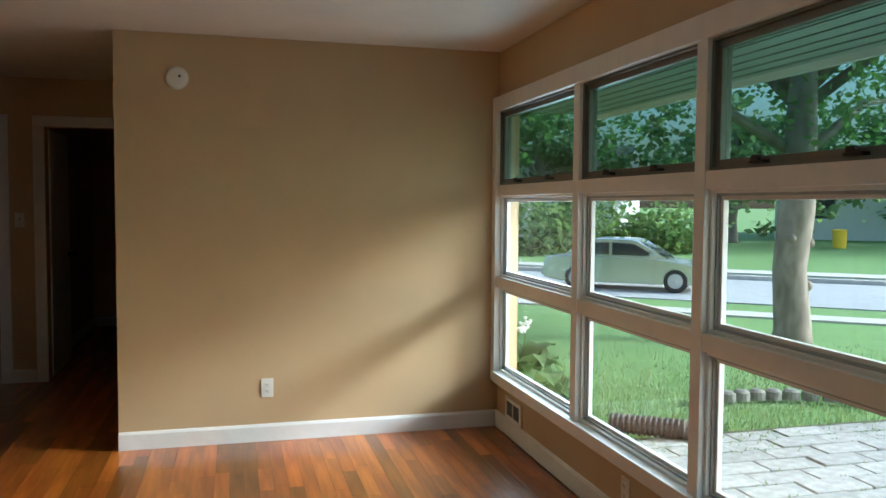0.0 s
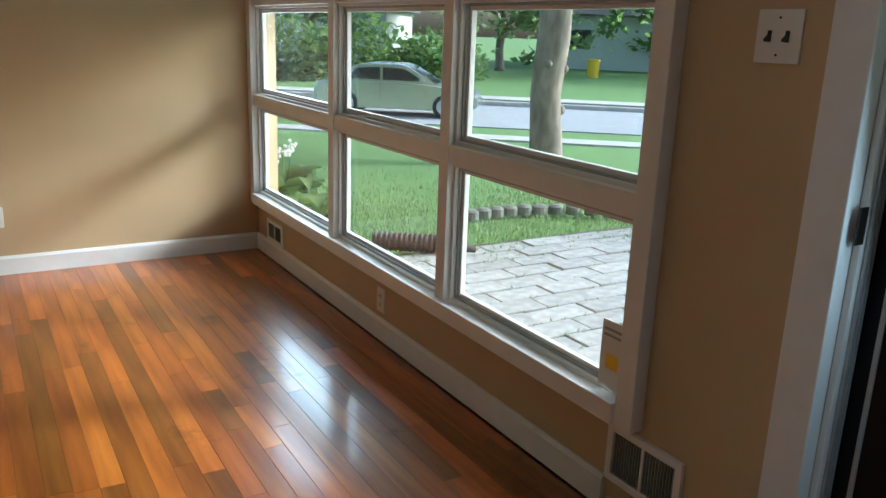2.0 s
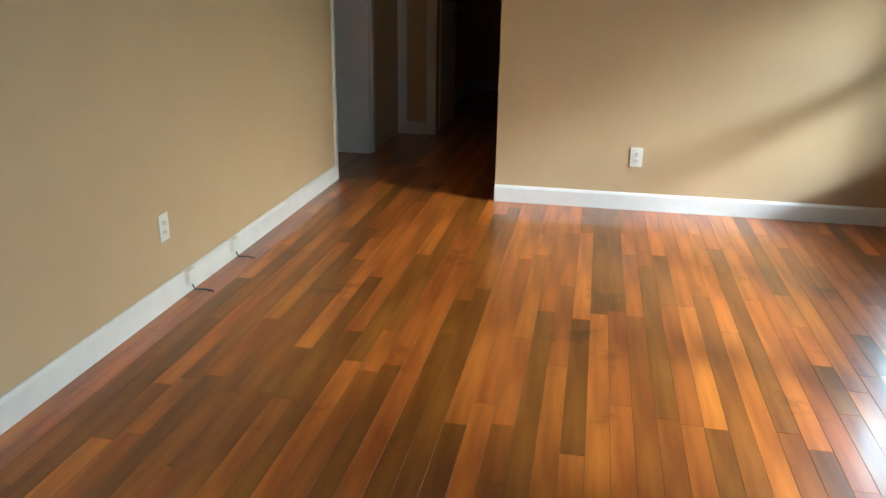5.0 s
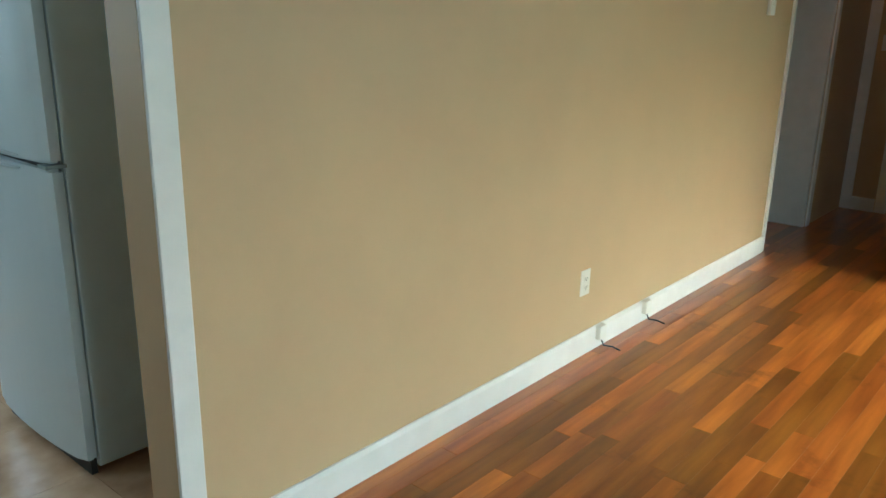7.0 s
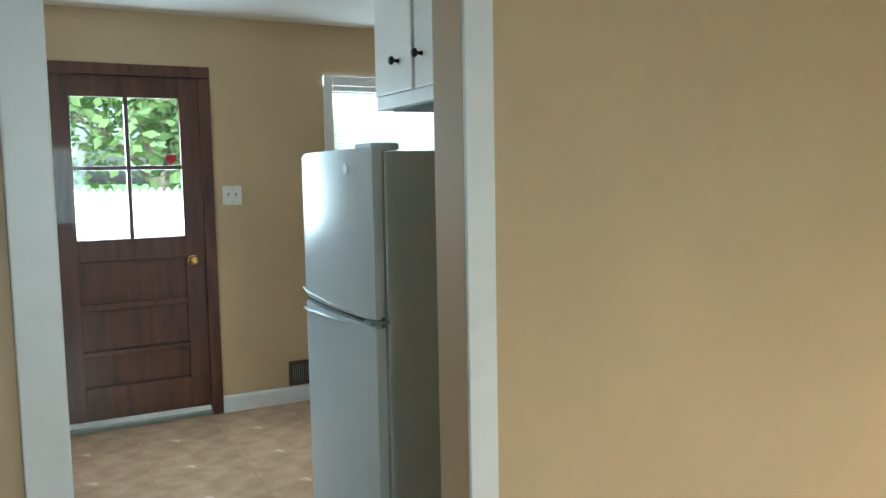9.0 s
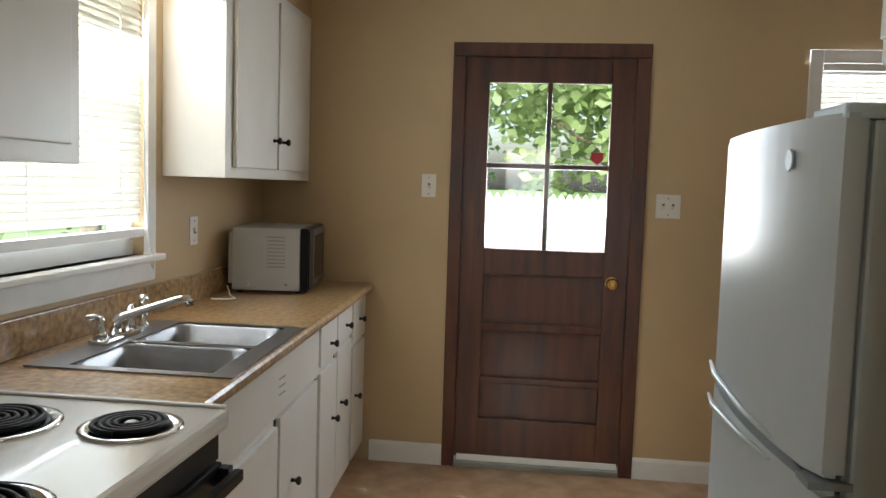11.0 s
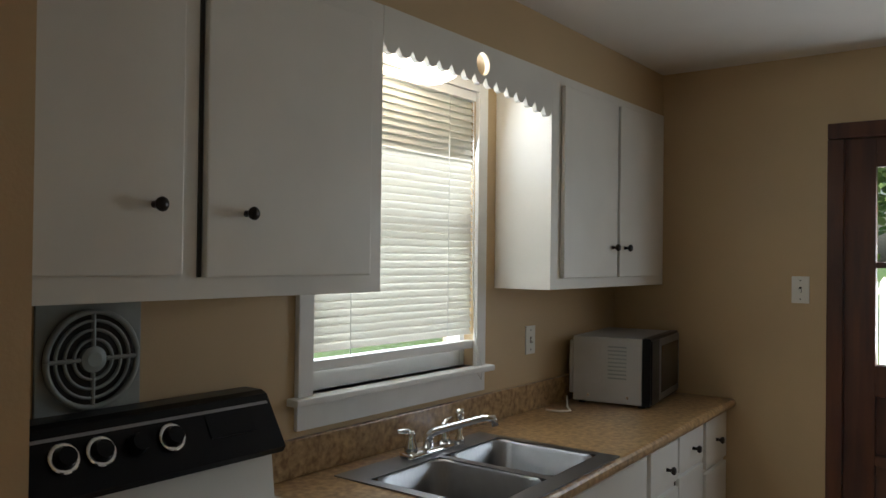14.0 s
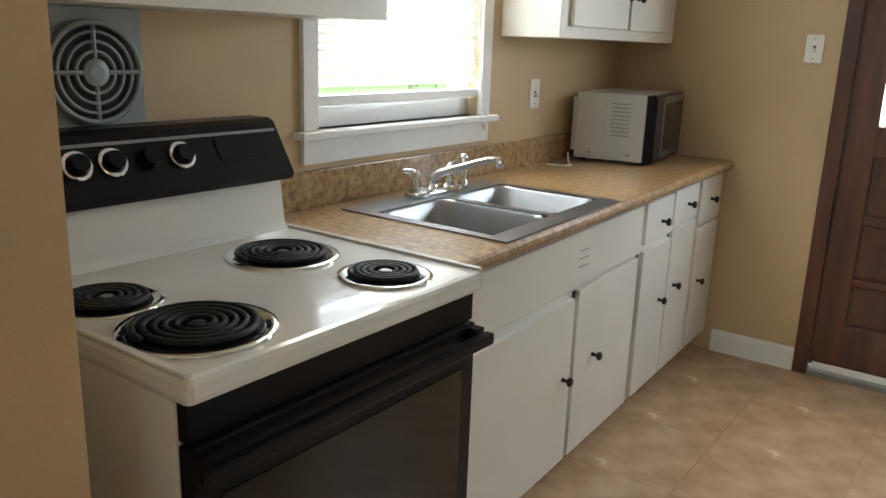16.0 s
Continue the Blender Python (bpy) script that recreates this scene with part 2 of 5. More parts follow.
def thing(name, loc, label, category, group="", kind=""):
    e = new(name)
    e.empty_display_size = 0.05
    e.location = loc
    WORLD_AT[e.name] = Vector(loc)
    return tagged(e, label, category, group, kind)


def part(name, bm, mat, parent=None, label="", smooth=False):
    me = bpy.data.meshes.new(name)
    bmesh.ops.recalc_face_normals(bm, faces=bm.faces)
    bm.to_mesh(me)
    bm.free()
    if smooth:
        for p in me.polygons:
            p.use_smooth = True
    me.materials.append(mat)
    ob = new(name, me)
    if parent:
        ob.parent = parent
        ob.matrix_parent_inverse = Matrix.Translation(-WORLD_AT.get(parent.name, Vector()))
    if label:
        ob["label"] = label
    return ob


def structure(name, bm, mat, label, category, smooth=False):
    return tagged(part(name, bm, mat, smooth=smooth), label, category, kind="structure")


def add_box(bm, x0, x1, y0, y1, z0, z1, bevel=0.0, m=None):
    r = bmesh.ops.create_cube(bm, size=1)
    for v in r["verts"]:
        v.co = Vector(((x0 + x1) / 2 + v.co.x * (x1 - x0), (y0 + y1) / 2 + v.co.y * (y1 - y0), (z0 + z1) / 2 + v.co.z * (z1 - z0)))
    vs = r["verts"]
    if bevel:
        es = list({e for v in vs for e in v.link_edges})
        out = bmesh.ops.bevel(bm, geom=es, offset=bevel, segments=2, profile=0.6, affect="EDGES")
        vs = list({v for f in out["faces"] for v in f.verts} | {v for v in vs if v.is_valid})
    if m:
        bmesh.ops.transform(bm, matrix=m, verts=vs)
    return vs


def box(x0, x1, y0, y1, z0, z1, bevel=0.0, m=None):
    bm = bmesh.new()
    add_box(bm, min(x0, x1), max(x0, x1), min(y0, y1), max(y0, y1), min(z0, z1), max(z0, z1), bevel, m)
    return bm


def boxes(rows, bevel=0.0):
    bm = bmesh.new()
    for r in rows:
        add_box(bm, min(r[0], r[1]), max(r[0], r[1]), min(r[2], r[3]), max(r[2], r[3]), min(r[4], r[5]), max(r[4], r[5]), bevel)
    return bm


def add_tube(bm, a, b, r0, r1=None, seg=16, caps=True):
    a, b = Vector(a), Vector(b)
    d = b - a
    m = Matrix.Translation((a + b) / 2) @ d.to_track_quat("Z", "Y").to_matrix().to_4x4()
    return bmesh.ops.create_cone(bm, cap_ends=caps, segments=seg, radius1=r0, radius2=r0 if r1 is None else r1, depth=d.length, matrix=m)["verts"]


def tube(a, b, r0, r1=None, seg=16):
    bm = bmesh.new()
    add_tube(bm, a, b, r0, r1, seg)
    return bm


def lathe(profile, at, axis="Z", seg=24):
    """A turned body: rows of radius and height along the axis."""
    bm = bmesh.new()
    turn = {"Z": Matrix(), "X": Matrix.Rotation(radians(90), 4, "Y"), "-X": Matrix.Rotation(radians(-90), 4, "Y"),
            "Y": Matrix.Rotation(radians(-90), 4, "X"), "-Y": Matrix.Rotation(radians(90), 4, "X")}[axis]
    rings = []
    for r, h in profile:
        rings.append([bm.verts.new((max(r, 1e-4) * math.cos(2 * math.pi * i / seg), max(r, 1e-4) * math.sin(2 * math.pi * i / seg), h)) for i in range(seg)])
    for p, q in zip(rings, rings[1:]):
        for i in range(seg):
            bm.faces.new((p[i], p[(i + 1) % seg], q[(i + 1) % seg], q[i]))
    bm.faces.new(rings[0][::-1])
    bm.faces.new(rings[-1])
    bmesh.ops.transform(bm, matrix=Matrix.Translation(at) @ turn, verts=bm.verts)
    return bm


def sweep(points, radius, seg=8, upright=False):
    bm = bmesh.new()
    rings = []
    pts = [Vector(p) for p in points]
    for i, p in enumerate(pts):
        d = (pts[min(i + 1, len(pts) - 1)] - pts[max(i - 1, 0)]).normalized()
        q = Vector((0, 0, 1)).rotation_difference(d) if upright else d.to_track_quat("Z", "Y")
        rr = radius(i) if callable(radius) else radius
        rings.append([bm.verts.new(p + q @ Vector((rr * math.cos(2 * math.pi * k / seg), rr * math.sin(2 * math.pi * k / seg), 0))) for k in range(seg)])
    for a, b in zip(rings, rings[1:]):
        for k in range(seg):
            bm.faces.new((a[k], a[(k + 1) % seg], b[(k + 1) % seg], b[k]))
    bm.faces.new(rings[0][::-1])
    bm.faces.new(rings[-1])
    return bm


def prism(poly, plane, d0, d1):
    """A flat outline pushed out between d0 and d1 across its plane ('x': points are y, z; 'y': x, z; 'z': x, y)."""
    bm = bmesh.new()

    def at(p, d):
        return {"x": (d, p[0], p[1]), "y": (p[0], d, p[1]), "z": (p[0], p[1], d)}[plane]
    a = [bm.verts.new(at(p, d0)) for p in poly]
    b = [bm.verts.new(at(p, d1)) for p in poly]
    bm.faces.new(a)
    bm.faces.new(b[::-1])
    for i in range(len(poly)):
        j = (i + 1) % len(poly)
        bm.faces.new((a[i], b[i], b[j], a[j]))
    return bm


def wall_bm(axis, d0, d1, a0, a1, z0, z1, holes=()):
    """A wall across axis from d0 to d1, along the other axis from a0 to a1, with holes (a0, a1, z0, z1) cut through."""
    bm = bmesh.new()
    cuts_a = sorted({a0, a1, *[h[0] for h in holes], *[h[1] for h in holes]})
    cuts_z = sorted({z0, z1, *[h[2] for h in holes], *[h[3] for h in holes]})
    vert = {}

    def v(d, a, z):
        k = (d, a, z)
        if k not in vert:
            vert[k] = bm.verts.new((d, a, z) if axis == "x" else (a, d, z))
        return vert[k]

    def solid(i, j):
        if not (0 <= i < len(cuts_a) - 1 and 0 <= j < len(cuts_z) - 1):
            return False
        ca, cz = (cuts_a[i] + cuts_a[i + 1]) / 2, (cuts_z[j] + cuts_z[j + 1]) / 2
        return not any(h[0] < ca < h[1] and h[2] < cz < h[3] for h in holes)
    for i in range(len(cuts_a) - 1):
        for j in range(len(cuts_z) - 1):
            if not solid(i, j):
                continue
            p, q, s, t = cuts_a[i], cuts_a[i + 1], cuts_z[j], cuts_z[j + 1]
            bm.faces.new((v(d0, p, s), v(d0, q, s), v(d0, q, t), v(d0, p, t)))
            bm.faces.new((v(d1, p, s), v(d1, p, t), v(d1, q, t), v(d1, q, s)))
            for di, dj, e in ((-1, 0, ((p, s), (p, t))), (1, 0, ((q, s), (q, t))), (0, -1, ((p, s), (q, s))), (0, 1, ((p, t), (q, t)))):
                if not solid(i + di, j + dj):
                    (e0, f0), (e1, f1) = e
                    bm.faces.new((v(d0, e0, f0), v(d0, e1, f1), v(d1, e1, f1), v(d1, e0, f0)))
    return bm


# ---------------- the plan ----------------
XE, YN, XW, XWI, XK, YK = 2.215, 4.404, -1.203, -1.34, -4.62, -1.29
HC = 2.42          # ceiling
YS = -2.6          # wall behind the walk
OP0, OP1 = -0.385, 0.47   # opening to the kitchen
WY0, WY1, WZ0, WZ1 = 1.055, 4.335, 0.375, 2.035   # big window
KX0, KX1, KZ0, KZ1 = -3.39, -2.565, 1.135, 2.15    # kitchen window
DY0, DY1 = 1.40, 2.20   # dining window

# walls
structure("wall_north", wall_bm("y", YN, YN + 0.12, -0.07, XE + 0.03, 0, HC), WALL, "smooth tan painted living room end wall", "wall")
structure("wall_east", wall_bm("x", XE + 0.03, XE + 0.16, YS, 9.6, 0, HC + 0.1,
          [(WY0 - 0.05, WY1 + 0.05, WZ0 - 0.04, WZ1 + 0.05), (-0.47, 0.47, 0.0, 2.06)]), WALL, "tan painted wall with a wide nine-pane picture window", "wall")
structure("wall_west", wall_bm("x", XWI, XW, YS, 6.45, 0, HC,
          [(OP0, OP1, 0.0, 2.07), (4.70, 5.57, 0.0, 2.06)]), WALL, "tan painted wall between living room and kitchen", "wall")
structure("wall_south", wall_bm("y", YS - 0.12, YS, XWI, XE + 0.03, 0, HC), WALL, "plain tan painted wall behind the walk", "wall")
structure("wall_hall_east", wall_bm("x", -0.07, 0.05, YN + 0.12, 6.57, 0, HC), WALL, "tan painted hall wall in shade", "wall")
structure("wall_hall_cross", wall_bm("y", 6.45, 6.57, -2.4, -0.07, 0, HC, [(-0.86, -0.10, 0.0, 2.04)]), WALL, "dim tan hall wall with a doorway", "wall")
structure("wall_hall_back", wall_bm("y", 9.45, 9.57, -2.4, 2.2, 0, HC), WALL, "dim tan wall at the end of the back room", "wall")
structure("wall_hall_side", wall_bm("x", -1.12, -1.0, 6.57, 9.45, 0, HC), WALL, "dim tan side wall of the back room", "wall")
structure("wall_side_room", wall_bm("x", -2.5, -2.4, 2.7, 6.57, 0, HC), WALL, "dark side room wall", "wall")
structure("wall_kitchen_south", wall_bm("y", YK - 0.14, YK, XK, XWI, 0, HC, [(KX0, KX1, KZ0, KZ1)]), WALL, "tan kitchen wall behind the counter", "wall")
structure("wall_kitchen_west", wall_bm("x", XK - 0.14, XK, YK - 0.14, 2.72, 0, HC,
          [(-0.29, 0.59, 0.0, 2.06), (DY0, DY1, 1.1, 2.04)]), WALL, "tan kitchen wall with the back door", "wall")
structure("wall_kitchen_north", wall_bm("y", 2.6, 2.7, XK, XWI, 0, HC), WALL, "tan dining end wall", "wall")
structure("wall_fridge_partition", wall_bm("y", 1.22, 1.32, -2.5, XWI, 0, HC), WALL, "short tan partition behind the refrigerator", "wall")
structure("ceiling_living", box(XWI, XE + 0.16, YS - 0.12, 9.57, HC, HC + 0.1), CEIL, "off-white painted ceiling of living room and hall", "ceiling")
structure("ceiling_kitchen", box(XK - 0.14, XWI, YK - 0.14, 2.7, HC, HC + 0.1), CEIL, "off-white painted kitchen ceiling", "ceiling")
structure("ceiling_side_room", box(-2.5, XWI, 2.7, 9.57, HC, HC + 0.1), CEIL, "off-white ceiling of the side room", "ceiling")
structure("soffit_bulkhead", box(XK, XWI, YK, -1.05, 2.225, HC - 0.001), WALL, "tan painted bulkhead above the wall cabinets", "bulkhead")


def baseboard(name, axis, d0, d1, a0, a1, h=0.105):
    if axis == "x":
        bm = prism([(d0, 0.0), (d1, 0.0), (d1, h - 0.015), ((d0 + d1) / 2, h), (d0, h)], "y", a0, a1)
    else:
        bm = prism([(d0, 0.0), (d1, 0.0), (d1, h - 0.015), ((d0 + d1) / 2, h), (d0, h)], "x", a0, a1)
    structure(name, bm, WHITE, "white painted wooden baseboard along the wall", "baseboard")


baseboard("baseboard_north", "y", YN, YN - 0.016, -0.07, XE + 0.014)
baseboard("baseboard_east_1", "x", XE + 0.03, XE + 0.014, 1.11, YN)
baseboard("baseboard_east_2", "x", XE + 0.03, XE + 0.014, 0.57, 0.815)
baseboard("baseboard_west", "x", XW, XW + 0.016, 0.545, 4.655)
baseboard("baseboard_west_south", "x", XW, XW + 0.016, YS, OP0 - 0.075)
baseboard("baseboard_hall_cross", "y", 6.45, 6.434, -1.2, -0.95)
baseboard("baseboard_hall_side", "x", -1.0, -0.984, 7.4, 9.45)
baseboard("baseboard_hall_back", "y", 9.45, 9.434, -1.0, -0.07)
baseboard("baseboard_kitchen_1", "x", XK, XK + 0.016, -0.70, -0.32)
baseboard("baseboard_kitchen_2", "x", XK, XK + 0.016, 0.625, 2.6)
baseboard("baseboard_south", "y", YS, YS + 0.016, XW, XE)


def trim(name, rows, mat, label, bevel=0.004):
    structure(name, boxes(rows, bevel), mat, label, "trim")


# corner boards of the kitchen opening
for nm, y0, y1 in (("trim_opening_far", OP1, OP1 + 0.072), ("trim_opening_near", OP0 - 0.02, OP0 + 0.055)):
    trim(nm, [(XW, XW + 0.014, y0, y1, 0.0, 2.07)], WHITE, "white painted corner board at the kitchen opening")
trim("trim_opening_head", [(XW, XW + 0.014, OP0 - 0.072, OP1 + 0.072, 2.072, 2.145)], WHITE, "white painted head board over the kitchen opening")
trim("trim_side_doorway", [(XW, XW + 0.014, 4.657, 4.70, 0.0, 2.06), (XW, XW + 0.014, 5.57, 5.64, 0.0, 2.06), (XW, XW + 0.014, 4.657, 5.64, 2.062, 2.13)], WHITE, "white doorway casing at the hall")
trim("trim_side_jamb", [(-1.5, XW - 0.001, 5.53, 5.568, 0.0, 2.058)], WHITE, "wide white painted door jamb lining")
trim("trim_hall_door", [(-0.945, -0.86, 6.435, 6.449, 0.0, 2.04), (-0.945, -0.07, 6.435, 6.449, 2.042, 2.125), (-1.203, -1.12, 6.435, 6.449, 0.0, 2.125)], WHITE, "cream painted door casing in the dim hall")

# ---- big window ----
trim("trim_window_casing", [(XE - 0.018, XE + 0.03, WY1, WY1 + 0.066, 0.31, 2.125), (XE - 0.018, XE + 0.03, WY0 - 0.07, WY0, 0.31, 2.125),
                            (XE - 0.018, XE + 0.03, WY0, WY1, WZ1, 2.125), (XE - 0.03, XE + 0.03, WY0, WY1, 0.31, WZ0)], WHITE, "white painted casing of the picture window", 0.003)
win = thing("window_1", (XE + 0.08, (WY0 + WY1) / 2, WZ0), "white nine-pane picture window with hopper sashes on top", "window", kind="structure")
MY = [WY0, 2.07, 3.14, WY1]
MZ = [WZ0, 0.952, 1.535, WZ1]
for nm, bm in (("jamb", box(XE + 0.031, XE + 0.085, WY0 - 0.05, WY0, WZ0 - 0.04, WZ1 + 0.05)), ("jamb", box(XE + 0.031, XE + 0.085, WY1, WY1 + 0.05, WZ0 - 0.04, WZ1 + 0.05)),
               ("head", box(XE + 0.031, XE + 0.085, WY0, WY1, WZ1, WZ1 + 0.05)), ("window_sill", box(XE + 0.031, XE + 0.085, WY0, WY1, WZ0 - 0.04, WZ0))):
    part(nm, bm, WHITE, win)
for y in MY[1:3]:
    part("mullion", box(XE - 0.006, XE + 0.085, y - 0.033, y + 0.033, WZ0, WZ1, 0.003), WHITE, win)
for i in range(3):
    for z in MZ[1:3]:
        y0, y1 = MY[i] + (0.033 if i else 0), MY[i + 1] - (0.033 if i < 2 else 0)
        part("rail", box(XE - 0.003, XE + 0.085, y0, y1, z - 0.033, z + 0.033, 0.003), WHITE, win)


def frame_bm(x0, x1, y0, y1, z0, z1, w):
    return boxes([(x0, x1, y0, y0 + w, z0, z1), (x0, x1, y1 - w, y1, z0, z1), (x0, x1, y0 + w, y1 - w, z0, z0 + w), (x0, x1, y0 + w, y1 - w, z1 - w, z1)], 0.002)


for i in range(3):
    for j in range(3):
        y0, y1 = MY[i] + (0.033 if i else 0), MY[i + 1] - (0.033 if i < 2 else 0)
        z0, z1 = MZ[j] + (0.033 if j else 0), MZ[j + 1] - (0.033 if j < 2 else 0)
        if j < 2:
            part("stop_moulding", frame_bm(XE + 0.02, XE + 0.08, y0, y1, z0, z1, 0.014), WHITE, win)
            part("sash", frame_bm(XE + 0.036, XE + 0.074, y0 + 0.014, y1 - 0.014, z0 + 0.014, z1 - 0.014, 0.010), SASH, win, "grey metal inner sash")
            part("sash", frame_bm(XE + 0.048, XE + 0.07, y0 + 0.024, y1 - 0.024, z0 + 0.024, z1 - 0.024, 0.014), WHITE, win)
            g = part("pane", box(XE + 0.058, XE + 0.062, y0 + 0.035, y1 - 0.035, z0 + 0.035, z1 - 0.035), GLASS, win)
        else:
            part("stop_moulding", frame_bm(XE + 0.012, XE + 0.08, y0, y1, z0, z1, 0.012), ALU, win, "dull grey metal stop")
            sash = part("hopper_sash", frame_bm(XE + 0.028, XE + 0.07, y0 + 0.012, y1 - 0.012, z0 + 0.012, z1 - 0.012, 0.026), ALU, win, "dull aluminium hopper sash")
            for q in (0.3, 0.72):
                yy = y0 + (y1 - y0) * q
                part("latch", boxes([(XE + 0.0, XE + 0.03, yy - 0.035, yy + 0.035, z0 + 0.014, z0 + 0.024), (XE - 0.004, XE + 0.012, yy - 0.012, yy + 0.022, z0 + 0.024, z0 + 0.04)], 0.002), DARK, win, "dark metal latch")
            g = part("pane", box(XE + 0.048, XE + 0.052, y0 + 0.03, y1 - 0.03, z0 + 0.03, z1 - 0.03), DIMGLASS, win, "glass behind an insect screen")
        g.visible_shadow = False

# ---- front door in the east wall ----
trim("trim_front_door", [(XE - 0.016, XE + 0.03, 0.468, 0.565, 0.0, 2.06), (XE - 0.016, XE + 0.03, -0.565, -0.468, 0.0, 2.06), (XE - 0.016, XE + 0.03, -0.565, 0.565, 2.062, 2.15),
                         (XE + 0.031, XE + 0.14, 0.452, 0.47, 0.0, 2.058), (XE + 0.031, XE + 0.14, -0.47, -0.452, 0.0, 2.058)], WHITE, "worn white painted front door frame")
fd = thing("door_1", (XE, -0.45, 0), "dark brown front door standing open against the wall", "door", kind="structure")
OPEN = Matrix.Translation((XE - 0.02, -0.445, 0)) @ Matrix.Rotation(radians(-78), 4, "Z")
for nm, bm, mat, lab in (("slab", box(-0.02, 0.02, -0.86, 0.0, 0.01, 2.03, 0.003), FRONTDOOR, ""),
                         ("knob", lathe([(0.012, 0), (0.012, 0.03), (0.028, 0.04), (0.028, 0.06), (0.015, 0.07)], (-0.02, -0.79, 0.96), "-X"), BRASS, "worn brass knob")):
    bmesh.ops.transform(bm, matrix=OPEN, verts=bm.verts)
    part(nm, bm, mat, fd, lab)
part("strike_plate", box(XE + 0.004, XE + 0.034, 0.4495, 0.4519, 0.99, 1.07, 0.001), KNOBM, fd, "worn dark strike plate")
part("weatherstrip", boxes([(XE + 0.045 + 0.012 * k, XE + 0.053 + 0.012 * k, 0.444, 0.4515, 0.0, 2.04) for k in range(3)], 0.002), SASH, fd, "grey ribbed metal weatherstrip")
sd_ = thing("door_4", (XE + 0.12, 0, 0), "dark storm door with glass above a brown kick panel", "door", kind="structure")
part("stile", box(XE + 0.085, XE + 0.138, 0.335, 0.4515, 0.01, 2.05, 0.003), BLACK, sd_)
part("stile", box(XE + 0.088, XE + 0.125, -0.451, -0.335, 0.01, 2.05, 0.003), BLACK, sd_)
part("edge_strip", box(XE + 0.08, XE + 0.085, 0.40, 0.412, 0.01, 2.05, 0.002), SASH, sd_, "thin grey metal strip")
part("rail", box(XE + 0.089, XE + 0.124, -0.335, 0.335, 1.95, 2.05, 0.003), BLACK, sd_)
part("rail", box(XE + 0.089, XE + 0.124, -0.335, 0.335, 0.82, 0.90, 0.003), BLACK, sd_)
part("kick_panel", box(XE + 0.095, XE + 0.118, -0.335, 0.335, 0.01, 0.82, 0.003), PIPE, sd_, "brown kick panel")
g = part("pane", box(XE + 0.104, XE + 0.108, -0.335, 0.335, 0.90, 1.95), GLASS, sd_)
g.visible_shadow = False

# ---- hall door, open ----
hd = thing("door_2", (-0.85, 6.6, 0), "white painted hall door standing open", "door", kind="structure")
part("slab", box(-0.885, -0.85, 6.58, 7.33, 0.012, 2.03, 0.003), WHITE, hd)
part("knob", lathe([(0.026, 0), (0.026, 0.005), (0.011, 0.012), (0.011, 0.03), (0.027, 0.04), (0.03, 0.052), (0.02, 0.065)], (-0.85, 7.26, 0.98), "X"), KNOBM, hd)

# ---- back door ----
trim("trim_back_door", [(XK - 0.03, XK + 0.018, -0.325, -0.262, 0.0, 2.05), (XK - 0.03, XK + 0.018, 0.558, 0.625, 0.0, 2.05), (XK - 0.03, XK + 0.018, -0.325, 0.625, 2.052, 2.118)], DOORWOOD, "red-brown stained back door casing")
bd = thing("door_3", (XK - 0.04, 0.15, 0), "red-brown stained wooden back door with four panes", "door", kind="structure")
dx0, dx1 = XK - 0.055, XK - 0.012
part("stile", box(dx0, dx1, -0.272, -0.145, 0.045, 2.056, 0.003), DOORWOOD, bd)
part("stile", box(dx0, dx1, 0.445, 0.568, 0.045, 2.056, 0.003), DOORWOOD, bd)
for z0, z1 in ((0.045, 0.25), (0.43, 0.465), (0.70, 0.745), (0.985, 1.115), (1.93, 2.056)):
    part("rail", box(dx0 + 0.001, dx1 - 0.001, -0.149, 0.449, z0, z1, 0.007), DOORWOOD, bd)
for z0, z1 in ((0.25, 0.43), (0.465, 0.70), (0.745, 0.985)):
    part("panel", box(dx0 + 0.008, dx1 - 0.03, -0.152, 0.452, z0 - 0.008, z1 + 0.008, 0.002), DOORWOOD, bd)
part("muntin", box(dx0 + 0.005, dx1 - 0.004, 0.138, 0.162, 1.115, 1.93, 0.003), DOORWOOD, bd)
part("muntin", box(dx0 + 0.006, dx1 - 0.005, -0.145, 0.138, 1.513, 1.537, 0.003), DOORWOOD, bd)
part("muntin", box(dx0 + 0.006, dx1 - 0.005, 0.162, 0.445, 1.513, 1.537, 0.003), DOORWOOD, bd)
for y0, y1 in ((-0.145, 0.138), (0.162, 0.445)):
    for z0, z1 in ((1.115, 1.513), (1.537, 1.93)):
        g = part("pane", box(dx0 + 0.018, dx0 + 0.022, y0, y1, z0, z1), GLASS, bd)
        g.visible_shadow = False
part("knob", lathe([(0.032, 0), (0.032, 0.006), (0.012, 0.012), (0.012, 0.03), (0.026, 0.038), (0.03, 0.052), (0.024, 0.066), (0.01, 0.07)], (dx1, 0.485, 0.965), "X"), BRASS, bd, "round brass knob")
part("sweep", box(dx1, dx1 + 0.01, -0.25, 0.55, 0.03, 0.06, 0.002), WHITE, bd, "white draught strip")
part("shield_sticker", prism([(0.36, 1.60), (0.42, 1.60), (0.42, 1.565), (0.39, 1.54), (0.36, 1.565)], "x", dx0 + 0.023, dx0 + 0.024), RED, bd, "small red shield sticker")
trim("trim_door_sill", [(XK - 0.14, XK + 0.02, -0.262, 0.558, 0.0, 0.026)], ALU, "grey metal door threshold")

# ---- kitchen window, dining window ----


